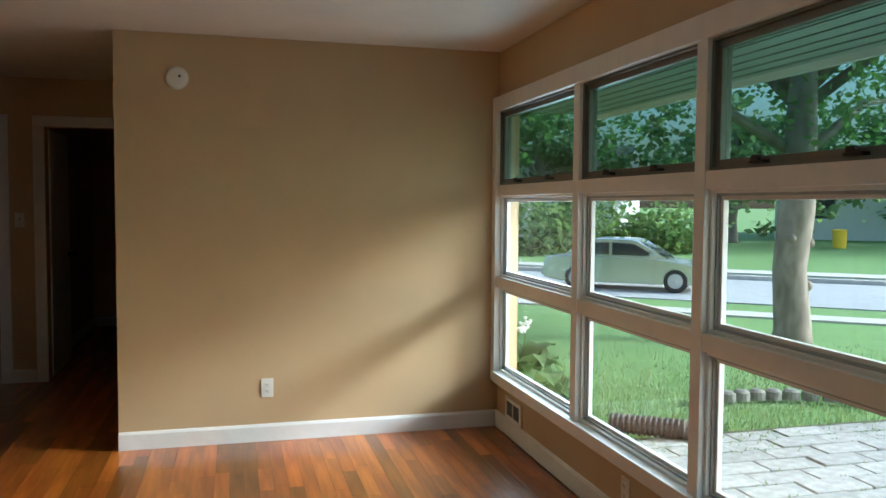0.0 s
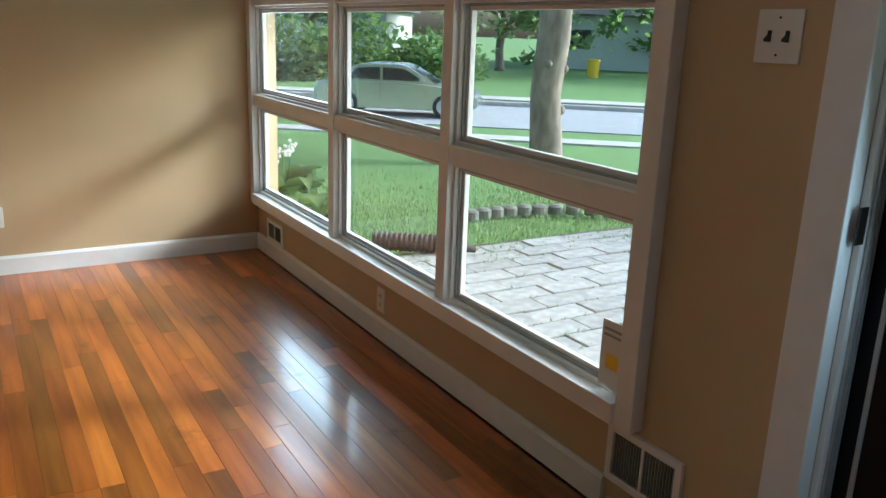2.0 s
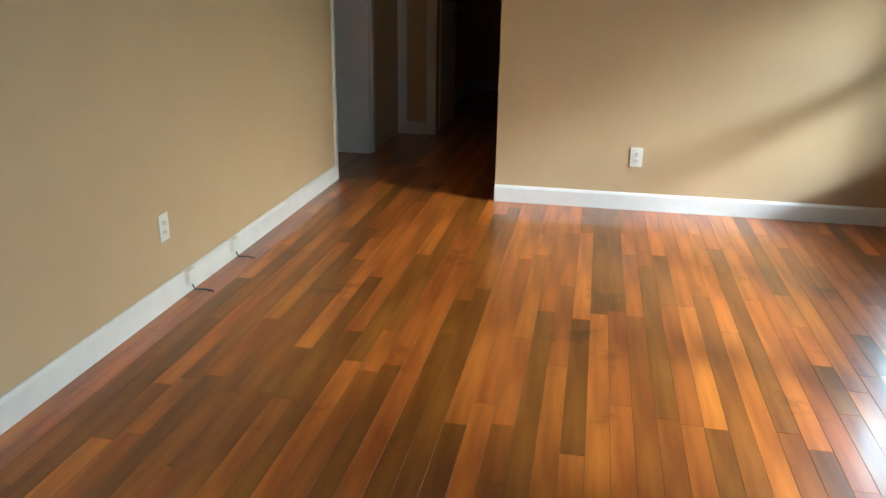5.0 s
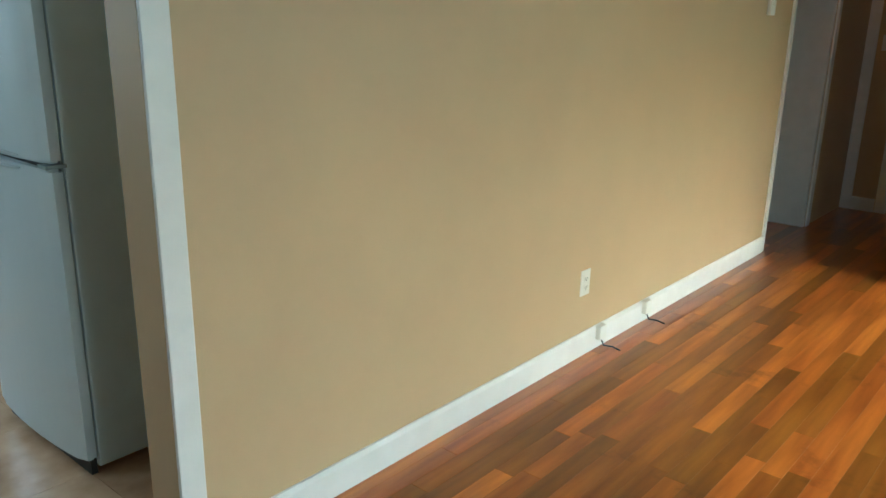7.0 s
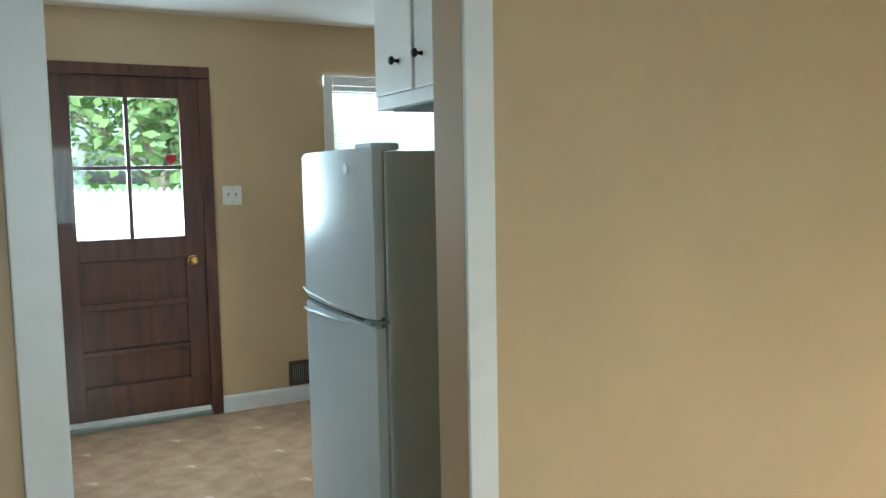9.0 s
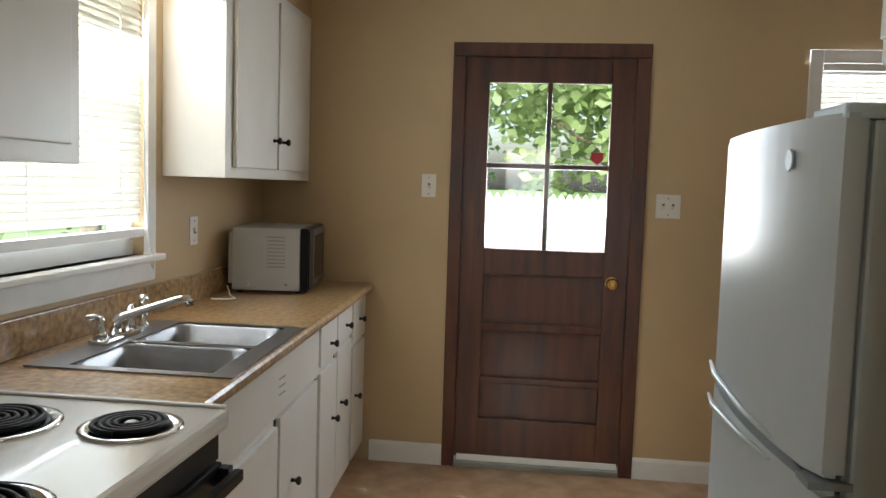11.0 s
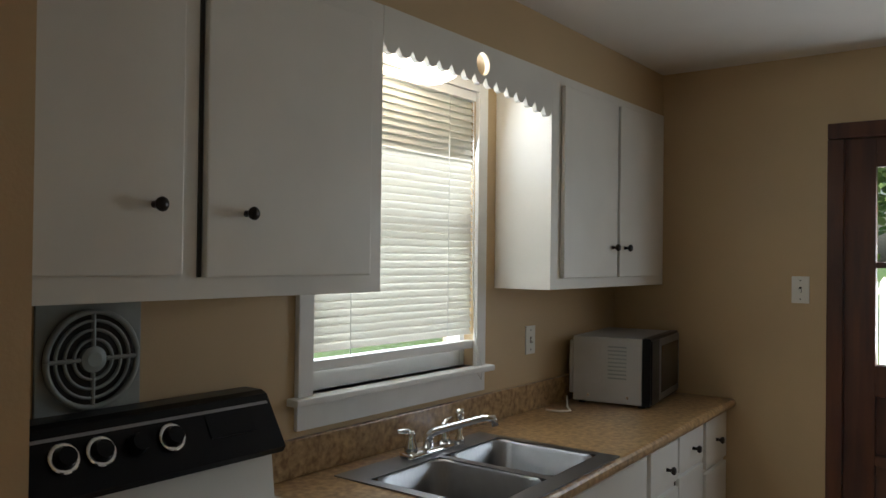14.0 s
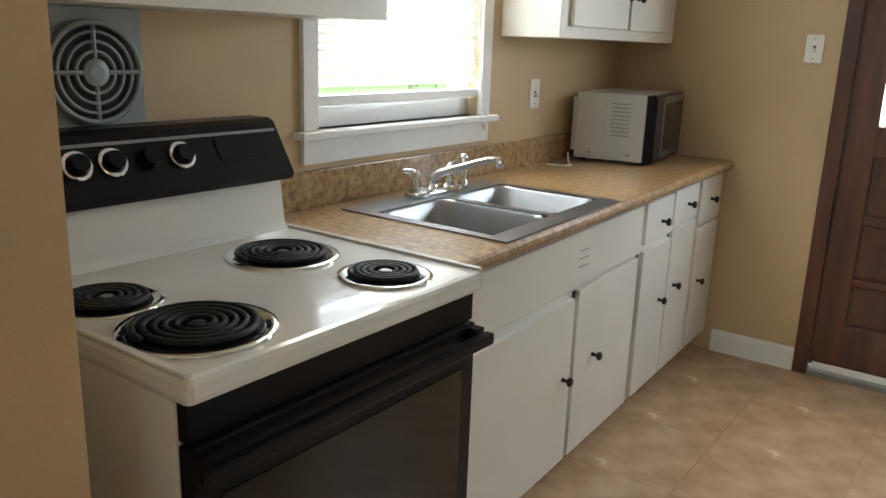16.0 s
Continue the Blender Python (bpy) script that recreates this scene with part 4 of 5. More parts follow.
for ax in (-0.42, -0.04):
    for ay in (0.03, 0.29):
        mpart("foot", lathe([(0.015, 0), (0.015, 0.012)], (ax, ay, 0.9145)), DARK)
part("power_cord", sweep([(-4.0, -1.22, 0.95), (-3.93, -1.18, 0.921), (-3.86, -1.13, 0.92), (-3.82, -1.15, 0.92), (-3.80, -1.21, 0.922)], 0.004, 8), PAPER, mw, "pale power cord", True)

# ---- refrigerator ----
rx0, rx1, ryf, ryb, rz = -2.50, -1.835, 0.489, 1.205, 1.53
fr = thing("refrigerator", (-2.19, 0.85, 0), "white two-door refrigerator with grey sides", "refrigerator")
part("case", box(rx0, rx1, ryf + 0.065, ryb, 0.03, rz - 0.01, 0.006), FRSIDE, fr, "grey textured case")


def bowed_door(z0, z1):
    n = 12
    pts = [(rx1, ryf + 0.058), (rx0, ryf + 0.058)]
    for k in range(n + 1):
        q = k / n
        pts.append((rx0 + (rx1 - rx0) * q, ryf + 0.028 - 0.026 * math.sin(math.pi * q) ** 0.7))
    bm = prism(pts, "z", z0, z1)
    es = [e for e in bm.edges if abs(e.verts[0].co.z - e.verts[1].co.z) < 1e-5]
    bmesh.ops.bevel(bm, geom=es, offset=0.008, segments=2, affect="EDGES")
    return bm


for nm, z0, z1 in (("fridge_door", 0.06, 1.003), ("freezer_door", 1.020, rz)):
    d = part(nm, bowed_door(z0, z1), FRIDGE, fr, "white enamel door")
    zz = 1.005 if nm == "fridge_door" else 1.018
    part("grip", sweep([(rx0 + 0.02, ryf + 0.012, zz + (-0.03 if zz < 1.01 else 0.03)), (rx0 + 0.12, ryf - 0.001, zz + (-0.03 if zz < 1.01 else 0.022)), (rx0 + 0.35, ryf - 0.004, zz + (-0.02 if zz < 1.01 else 0.014)), (rx0 + 0.5, ryf + 0.004, zz + (-0.012 if zz < 1.01 else 0.012))], lambda i: (0.003, 0.006, 0.005, 0.003)[i], 8), FRIDGE, d, "moulded door grip", True)
# dark strip behind the grips, shade of the door gap given as colour
part("grip_recess", box(rx0 + 0.02, rx1 - 0.03, ryf + 0.03, ryf + 0.06, 0.996, 1.027), DARK, fr, "dark strip standing in for shade between the doors")
part("gasket", boxes([(rx0 + 0.01, rx1 - 0.01, ryf + 0.058, ryf + 0.066, 0.06, rz - 0.01)]), GALV, fr, "grey door gasket")
part("hinge_cover", box(rx1 - 0.14, rx1 - 0.01, ryf + 0.03, ryf + 0.12, rz - 0.008, rz + 0.014, 0.004), FRSIDE, fr, "grey hinge cover")
part("hinge", box(rx1 - 0.05, rx1 + 0.004, ryf + 0.01, ryf + 0.07, 1.006, 1.017), GALV, fr)
part("badge", lathe([(0.018, 0), (0.016, 0.002)], (rx1 - 0.16, ryf + 0.006, 1.47), "-Y", 20), FRSIDE, fr, "small oval badge")
part("kick_grille", box(rx0 + 0.02, rx1 - 0.02, ryf + 0.045, ryf + 0.065, 0.0, 0.058), DARK, fr, "dark kick grille")

# ---- plates on walls ----


def wall_plate(name, at, axis, kind, label, w=0.072, h=0.116):
    """A cover plate on a wall; axis is the way it faces."""
    p = thing(name, at, label, "outlet" if kind == "outlet" else "switch")
    turn = {"X": radians(-90), "-X": radians(90), "Y": 0.0, "-Y": radians(180)}[axis]
    m = Matrix.Translation(at) @ Matrix.Rotation(turn, 4, "Z")
    def mk(nm, bm, mat, lab="", par=None):
        bmesh.ops.transform(bm, matrix=m, verts=bm.verts)
        return part(nm, bm, mat, par or p, lab)
    mk("plate", box(-w / 2, w / 2, 0, 0.006, -h / 2, h / 2, 0.0025), PLATE)
    if kind == "outlet":
        for s in (-1, 1):
            o = mk("socket", lathe([(0.017, 0), (0.0165, 0.0025)], (0, 0.006, s * 0.0205), "Y", 20), PLATE)
            mk("slot", boxes([(-0.008, -0.0055, 0.0085, 0.0092, s * 0.0205 - 0.004, s * 0.0205 + 0.006), (0.0055, 0.008, 0.0085, 0.0092, s * 0.0205 - 0.004, s * 0.0205 + 0.006), (-0.002, 0.002, 0.0085, 0.0092, s * 0.0205 - 0.011, s * 0.0205 - 0.007)]), DARK, "", o)
    elif kind in ("switch", "double", "dark_double"):
        for s in ((0,) if kind == "switch" else (-0.5, 0.5)):
            cx = s * 0.046
            mk("toggle_slot", box(cx - 0.0055, cx + 0.0055, 0.006, 0.0068, -0.0125, 0.0125), DARK)
            mk("toggle", prism([(0.006, -0.007), (0.006, 0.005), (0.02, -0.006), (0.018, -0.012)], "x", cx - 0.0045, cx + 0.0045), DARK if kind == "dark_double" else PLATE, "dark toggle" if kind == "dark_double" else "")
    for s in (-1, 1):
        if kind != "outlet":
            mk("screw", lathe([(0.003, 0), (0.003, 0.001)], (0, 0.006, s * 0.04), "Y", 8), DARK)
    return p


wall_plate("outlet", (0.775, YN, 0.325), "-Y", "outlet", "white duplex outlet on the end wall")
wall_plate("outlet", (XE + 0.03, 2.635, 0.19), "-X", "outlet", "ivory duplex outlet under the picture window")
wall_plate("outlet", (XW, 2.445, 0.34), "X", "outlet", "white duplex outlet on the long tan wall")
wall_plate("light_switch", (XE + 0.03, 0.715, 1.40), "-X", "dark_double", "white double switch plate with dark toggles", 0.116, 0.116)
wall_plate("light_switch", (-3.80, YK, 1.20), "Y", "switch", "white single switch plate over the worktop")
wall_plate("light_switch", (XK, -0.43, 1.415), "X", "switch", "white single switch plate beside the back door", 0.072, 0.116)
wall_plate("light_switch", (XK, 0.735, 1.35), "X", "double", "white double switch plate beside the back door", 0.116, 0.116)
wall_plate("light_switch", (-1.05, 6.45, 1.30), "-Y", "switch", "white switch plate in the dim hall")

th = thing("thermostat", (XW, 4.27, 1.53), "small white thermostat on the tan wall", "thermostat")
part("body", box(XW, XW + 0.025, 4.235, 4.305, 1.475, 1.585, 0.006), PLATE, th)
part("dial", lathe([(0.02, 0), (0.018, 0.006)], (XW + 0.025, 4.27, 1.545), "X"), PLATE, th)
sd = thing("smoke_detector", (0.274, YN, 2.162), "round white smoke detector on the end wall", "smoke detector")
part("base", lathe([(0.066, 0), (0.066, 0.012)], (0.274, YN, 2.162), "-Y", 32), PLATE, sd)
part("cover", lathe([(0.06, 0.012), (0.058, 0.03), (0.045, 0.036), (0.01, 0.037)], (0.274, YN, 2.162), "-Y", 32), PLATE, sd, smooth=True)
part("test_button", lathe([(0.008, 0.037), (0.007, 0.04)], (0.29, YN, 2.17), "-Y", 12), DARK, sd)


def floor_vent(name, y0, y1, z0, z1, x, s, n, label, fm=None):
    fm = fm or WHITE
    v = thing(name, (x, (y0 + y1) / 2, z0), label, "vent")
    d = 0.014 * s
    part("backing", box(x, x + 0.003 * s, y0 + 0.02, y1 - 0.02, z0 + 0.02, z1 - 0.02), DARK, v, "dark opening")
    w = 0.024
    part("frame", boxes([(x, x + d, y0, y0 + w, z0, z1), (x, x + d, y1 - w, y1, z0, z1), (x, x + d, y0 + w, y1 - w, z0, z0 + w), (x, x + d, y0 + w, y1 - w, z1 - w, z1), (x, x + d, (y0 + y1) / 2 - 0.005, (y0 + y1) / 2 + 0.005, z0 + w, z1 - w)], 0.002), fm, v)
    for k in range(n):
        yy = y0 + w + 0.006 + (y1 - y0 - 2 * w - 0.012) * k / (n - 1)
        part("slat", box(x + 0.004 * s, x + 0.010 * s, yy - 0.0015, yy + 0.0015, z0 + w, z1 - w), GALV, v)
    return v


floor_vent("floor_vent", 0.818, 1.105, 0.105, 0.29, XE + 0.03, -1, 22, "white framed wall register near the front door")
floor_vent("floor_vent", 3.93, 4.20, 0.108, 0.245, XE + 0.03, -1, 16, "white painted wall register in the corner")
floor_vent("floor_vent", 1.05, 1.25, 0.11, 0.27, XK, 1, 12, "dark wall register by the dining window", PIPE)

for yy, lab in ((2.575, "small ivory phone jack with loose wire"), (3.02, "small ivory cable jack with loose wire")):
    j = thing("phone_jack", (XW + 0.016, yy, 0.06), lab, "phone jack")
    part("box", box(XW + 0.016, XW + 0.042, yy - 0.028, yy + 0.028, 0.045, 0.112, 0.004), PLATE, j)
    part("wire", sweep([(XW + 0.03, yy, 0.045), (XW + 0.04, yy + 0.01, 0.012), (XW + 0.075, yy + 0.035, 0.006), (XW + 0.12, yy + 0.02, 0.006)], 0.004, 6), RUBBER, j, "dark loose wire", True)

card = thing("paper_card", (XE - 0.004, 1.085, 0.39), "white paper card with yellow mark leaning in the window", "card")
part("sheet", box(XE + 0.005, XE + 0.009, 1.06, 1.155, 0.394, 0.60), PAPER, card)
part("print_bar", boxes([(XE + 0.0042, XE + 0.005, 1.07, 1.145, 0.57 - k * 0.018, 0.578 - k * 0.018) for k in range(2)]), GALV, card)
part("yellow_mark", box(XE + 0.0042, XE + 0.005, 1.08, 1.13, 0.455, 0.50), YELLOW, card)


# ---------------- outdoors ----------------
UV = Vector((0.78, -0.625, 0)).normalized()      # along the road
VV = Vector((0.625, 0.78, 0)).normalized()       # across it


def ground_z(x, y):
    v = x * VV.x + y * VV.y
    if x < 2:
        return -0.22
    return -0.22 - 0.33 * min(1, max(0, (v - 6) / 9)) + 0.5 * min(1, max(0, (v - 25) / 25))


def ground_sheet():
    xs = [-900, -200, -60, -30, -15, -8, -4] + [-2 + i * 1.0 for i in range(0, 45)] + [48, 55, 70, 100, 200, 900]
    ys = [-900, -200, -60, -30, -15, -8] + [-5 + i * 1.0 for i in range(0, 60)] + [60, 75, 100, 200, 900]
    bm = bmesh.new()
    g = [[bm.verts.new((x, y, ground_z(x, y) - 0.03)) for y in ys] for x in xs]
    for i in range(len(xs) - 1):
        for j in range(len(ys) - 1):
            bm.faces.new((g[i][j], g[i + 1][j], g[i + 1][j + 1], g[i][j + 1]))
    return bm


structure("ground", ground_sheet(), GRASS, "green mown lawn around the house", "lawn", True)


def strip(v0, v1, u0, u1, z, th, n=40):
    bm = bmesh.new()
    rows = []
    for k in range(n + 1):
        u = u0 + (u1 - u0) * k / n
        rows.append([bm.verts.new(UV * u + VV * v + Vector((0, 0, zz))) for v, zz in ((v0, z - th), (v0, z), (v1, z), (v1, z - th))])
    for a, b in zip(rows, rows[1:]):
        for i in range(3):
            bm.faces.new((a[i], a[i + 1], b[i + 1], b[i]))
    return bm


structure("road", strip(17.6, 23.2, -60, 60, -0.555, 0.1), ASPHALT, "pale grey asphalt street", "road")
structure("pavement_near", strip(15.4, 16.1, -60, 60, -0.54, 0.1), CONCRETE, "worn narrow concrete footpath in the grass", "pavement")
structure("kerb_far", strip(23.2, 23.45, -60, 60, -0.44, 0.2), CONCRETE, "weathered concrete kerb", "kerb")
structure("pavement_far", strip(25.0, 26.3, -60, 60, -0.5, 0.1), CONCRETE, "pale concrete footpath across the street", "pavement")

# patio bed
structure("patio_bed", box(2.38, 6.3, -3.5, 4.62, -0.3, -0.232), SOIL, "soil and weeds under the pavers", "ground")
structure("foundation", box(XE, XE + 0.16, YS, 6.6, -0.3, 0.0), CONCRETE, "concrete house foundation", "foundation")
structure("eave_soffit", box(XE + 0.16, 4.02, -4, 6.7, 2.33, 2.38), SOFFITM, "green-grey slatted eave soffit", "soffit")
structure("eave_fascia", box(4.02, 4.05, -4, 6.7, 2.28, 2.46, 0.003), SIDING, "white eave fascia board", "fascia")
structure("roof", prism([(4.1, 2.46), (-0.5, 3.9), (-0.5, 3.8), (4.1, 2.385)], "y", -4, 6.7), ROOF, "dark shingle roof", "roof")
bm = bmesh.new()
for k in range(12):
    add_box(bm, XE + 0.2 + k * 0.15, XE + 0.206 + k * 0.15, -4, 6.7, 2.324, 2.33)
structure("soffit_groove", bm, ROOF, "dark grooves between soffit boards", "soffit")


def tree(name, x, y, h, r, crown_r, leaves, seed, label, mat, low=2.4, leaf=0.13, bare_below=-99):
    rnd = random.Random(seed)
    z0 = ground_z(x, y) - 0.08
    t = thing(name, (x, y, z0), label, "tree")
    path = [(x, y, z0), (x + 0.02, y, z0 + 0.25), (x - 0.04, y + 0.03, z0 + 1.1), (x + 0.04, y + 0.02, z0 + 1.9), (x + 0.02, y - 0.04, z0 + 2.6), (x + 0.1, y, z0 + h * 0.6)]
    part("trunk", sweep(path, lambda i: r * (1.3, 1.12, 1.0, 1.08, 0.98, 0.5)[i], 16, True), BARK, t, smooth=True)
    tips = []
    for k in range(9):
        a = 2 * math.pi * k / 9 + rnd.uniform(-0.3, 0.3)
        zb = z0 + low + 0.2 + rnd.uniform(0, 1.6)
        e = Vector((x + math.cos(a) * crown_r * rnd.uniform(0.5, 0.85), y + math.sin(a) * crown_r * rnd.uniform(0.5, 0.85), zb + rnd.uniform(0.6, 3.0)))
        m = Vector((x, y, zb)).lerp(e, 0.5) + Vector((0, 0, 0.35))
        part("limb", sweep([(x, y, zb), m, e], lambda i: r * (0.42, 0.26, 0.1)[i], 8, True), BARK, t, smooth=True)
        tips += [m, e, e.lerp(m, 0.5)]
    tips += [Vector((x, y, z0 + h * 0.6)), Vector((x, y, z0 + h * 0.75))]
    verts, faces = [], []
    clumps = [(rnd.choice(tips) + Vector((rnd.gauss(0, crown_r * 0.25), rnd.gauss(0, crown_r * 0.25), rnd.gauss(0.2, crown_r * 0.22)))) for _ in range(leaves // 40)]
    for c in clumps:
        if c.x < bare_below:
            continue
        for _ in range(40):
            p = c + Vector((rnd.gauss(0, 0.3), rnd.gauss(0, 0.3), rnd.gauss(0, 0.22)))
            a = Vector((rnd.gauss(0, 1), rnd.gauss(0, 1), rnd.gauss(0, 0.5))).normalized()
            b = a.cross(Vector((rnd.gauss(0, 1), rnd.gauss(0, 1), rnd.gauss(0, 1)))).normalized()
            s = leaf * rnd.uniform(0.6, 1.3)
            n0 = len(verts)
            verts += [tuple(p), tuple(p + a * s * 0.5 + b * s * 0.3), tuple(p + a * s), tuple(p + a * s * 0.5 - b * s * 0.3)]
            faces.append((n0, n0 + 1, n0 + 2, n0 + 3))
    me = bpy.data.meshes.new("crown")
    me.from_pydata(verts, [], faces)
    me.materials.append(mat)
    ob = new("crown", me)
    ob.parent = t
    ob.matrix_parent_inverse = Matrix.Translation(-Vector((x, y, z0)))
    return t


front = tree("tree", 8.15, 8.95, 9.5, 0.225, 4.6, 15000, 3, "large shade tree with knotty grey trunk on the lawn", LEAF, bare_below=6.7)
for kx, ky, kz, kr in ((8.0, 8.83, 1.02, 0.07), (8.33, 8.85, 0.95, 0.075), (8.31, 8.87, 0.35, 0.08)):
    bm = bmesh.new()
    bmesh.ops.create_icosphere(bm, subdivisions=2, radius=kr, matrix=Matrix.Translation((kx, ky, kz)))
    for v in bm.verts:
        v.co += v.normal * 0.02 * noise.noise(v.co * 9)
    part("burl", bm, BARK, front, "knotty burl", True)
for i, (x, y, h, cr) in enumerate(((9, 34, 9, 4), (15, 36, 11, 5), (4, 30, 8, 3.5), (24, 33, 10, 4.5), (31, 28, 11, 5), (20, 48, 13, 6), (38, 22, 12, 5), (1, 24, 8, 3.5), (10, 46, 12, 6))):
    tree("tree", x, y, h, 0.2, cr, 3600, 20 + i, "leafy green tree across the street", LEAF2 if i % 3 == 0 else LEAF, 1.6, 0.42)
for i, (x, y, h, cr) in enumerate(((-17, 2, 9, 4), (-20, -4, 10, 4.5), (-19, 7, 10, 4.5), (-16, -9, 9, 4))):
    tree("tree", x, y, h, 0.2, cr, 9000, 50 + i, "leafy green tree behind the back fence", LEAF2, 1.2, 0.26)


def bush(x, y, r, h, n, seed, label, mat, leaf):
    rnd = random.Random(seed)
    z0 = ground_z(x, y) - 0.04
    verts, faces = [], []
    for _ in range(n):
        a, q = rnd.uniform(0, 6.283), math.sqrt(rnd.random())
        p = Vector((x + math.cos(a) * q * r, y + math.sin(a) * q * r, z0 + h * rnd.random() * (1.1 - 0.6 * q * q)))
        d = Vector((rnd.gauss(0, 1), rnd.gauss(0, 1), rnd.gauss(0, 0.7))).normalized()
        b = d.cross(Vector((0.3, 0.1, 1))).normalized()
        n0 = len(verts)
        verts += [tuple(p), tuple(p + d * leaf * 0.5 + b * leaf * 0.3), tuple(p + d * leaf), tuple(p + d * leaf * 0.5 - b * leaf * 0.3)]
        faces.append((n0, n0 + 1, n0 + 2, n0 + 3))
    me = bpy.data.meshes.new("bush")
    me.from_pydata(verts, [], faces)
    me.materials.append(mat)
    return tagged(new("bush", me), label, "bush")


for i, (x, y, r, h) in enumerate(((12, 30, 2.2, 2.2), (15, 30.5, 2.4, 2.6), (18, 29, 2.0, 1.8), (9, 31, 1.8, 2.0), (30, 20.5, 1.5, 1.8))):
    bush(x, y, r, h, 1500, 70 + i, "dense green hedge bush across the street", LEAF, 0.35)

# hosta by the window
rnd = random.Random(8)
for (hx, hy, n, s) in ((3.05, 6.15, 34, 0.36), (2.85, 5.1, 26, 0.30)):
    ho = thing("hosta_plant", (hx, hy, -0.26), "broad-leaved hosta plant with white flowers by the window", "plant")
    for k in range(n):
        a = 2.4 * k
        l = s * rnd.uniform(0.7, 1.2)
        w = l * 0.32
        up = 0.25 + 0.5 * rnd.random()
        bm = bmesh.new()
        prev = None
        for q in range(6):
            f = q / 5
            p = Vector((hx + math.cos(a) * l * f, hy + math.sin(a) * l * f, -0.25 + (up * math.sin(f * 2.2)) * l * 1.5 + 0.1 * rnd.random()))
            side = Vector((-math.sin(a), math.cos(a), 0)) * w * math.sin(math.pi * (0.08 + 0.9 * f))
            cur = (bm.verts.new(p + side + Vector((0, 0, 0.02))), bm.verts.new(p), bm.verts.new(p - side + Vector((0, 0, 0.02))))
            if prev:
                bm.faces.new((prev[0], prev[1], cur[1], cur[0]))
                bm.faces.new((prev[1], prev[2], cur[2], cur[1]))
            prev = cur
        part("leaf", bm, LEAF2, ho, smooth=True)
    for k in range(3 if s > 0.33 else 0):
        p = Vector((hx + 0.12 * k - 0.1, hy + 0.1 * k, 0.28 + 0.03 * k))
        st = part("flower_stem", tube((hx, hy, -0.2), p, 0.006, seg=6), LEAF2, ho)
        bm = bmesh.new()
        for _ in range(14):
            o = Vector((rnd.gauss(0, 0.045), rnd.gauss(0, 0.045), rnd.gauss(0, 0.03)))
            bmesh.ops.create_icosphere(bm, subdivisions=1, radius=0.018, matrix=Matrix.Translation(p + o))
        part("blossom", bm, PETAL, st, "white blossom")

# grass and weeds along the patio
rnd = random.Random(15)
verts, faces = [], []
for _ in range(16000):
    x, y = rnd.uniform(2.6, 9.0), 4.55 + abs(rnd.gauss(0, 1.6))
    z = ground_z(x, y) - 0.035
    a, l, w = rnd.uniform(0, 6.283), rnd.uniform(0.03, 0.085), rnd.uniform(0.003, 0.008)
    dx, dy = math.cos(a), math.sin(a)
    n0 = len(verts)
    verts += [(x - dy * w, y + dx * w, z), (x + dy * w, y - dx * w, z), (x + dx * l * 0.5, y + dy * l * 0.5, z + l)]
    faces.append((n0, n0 + 1, n0 + 2))
for _ in range(2600):
    x = rnd.uniform(2.45, 6.2)
    y = 4.5 - abs(rnd.gauss(0, 0.25)) if rnd.random() < 0.5 else 4.5 - 0.2 * rnd.randint(0, 20) + rnd.gauss(0, 0.008)
    a, l, w = rnd.uniform(0, 6.283), rnd.uniform(0.012, 0.035), rnd.uniform(0.004, 0.01)
    dx, dy = math.cos(a), math.sin(a)
    n0 = len(verts)
    verts += [(x - dy * w, y + dx * w, -0.212), (x + dy * w, y - dx * w, -0.212), (x + dx * l, y + dy * l, -0.205 + l * 0.6)]
    faces.append((n0, n0 + 1, n0 + 2))
gm = bpy.data.meshes.new("grass_blades")
gm.from_pydata(verts, [], faces)
gm.materials.append(LEAF2)
tagged(new("grass_blades", gm), "short green grass blades and weeds by the patio", "grass", kind="stuff")

# ribbed drain pipe on the patio
pp = thing("drain_pipe", (3.45, 4.55, -0.2), "dark ribbed flexible drain pipe on the pavers", "pipe")
pts = [Vector((3.22, 4.72, -0.13)).lerp(Vector((3.66, 4.42, -0.13)), k / 56) for k in range(57)]
part("ribbed_hose", sweep(pts, lambda i: 0.075 if (i // 2) % 2 else 0.064, 16), PIPE, pp)
part("spout_end", sweep([(3.66, 4.42, -0.13), (3.74, 4.365, -0.14), (3.86, 4.285, -0.165)], lambda i: (0.066, 0.05, 0.02)[i], 12), PIPE, pp)

# scalloped edging and bed
for k in range(22):
    x = 4.5 + 0.02 * k * 8.5 * 0.9
    y = 5.55 - 0.045 * k + 0.25 * math.sin(k * 0.28)
    e = tagged(part("edging_stone", lathe([(0.075, 0), (0.072, 0.075), (0.04, 0.095)], (x, y, -0.28), seg=12), EDGESTONE), "weathered scalloped concrete edging stone", "edging", "edging stones along the bed")

# car
cu, cv = -2.92, 19.6
CM = Matrix.Translation(UV * cu + VV * cv + Vector((0, 0, -0.555))) @ Matrix.Rotation(math.atan2(UV.y, UV.x), 4, "Z") @ Matrix.Scale(0.85, 4)
car = thing("car", tuple(CM.translation), "silver-green four-door sedan parked at the kerb", "car")


def cpart(name, bm, mat, label="", parent=None, smooth=False):
    bmesh.ops.transform(bm, matrix=CM, verts=bm.verts)
    return part(name, bm, mat, parent or car, label, smooth)


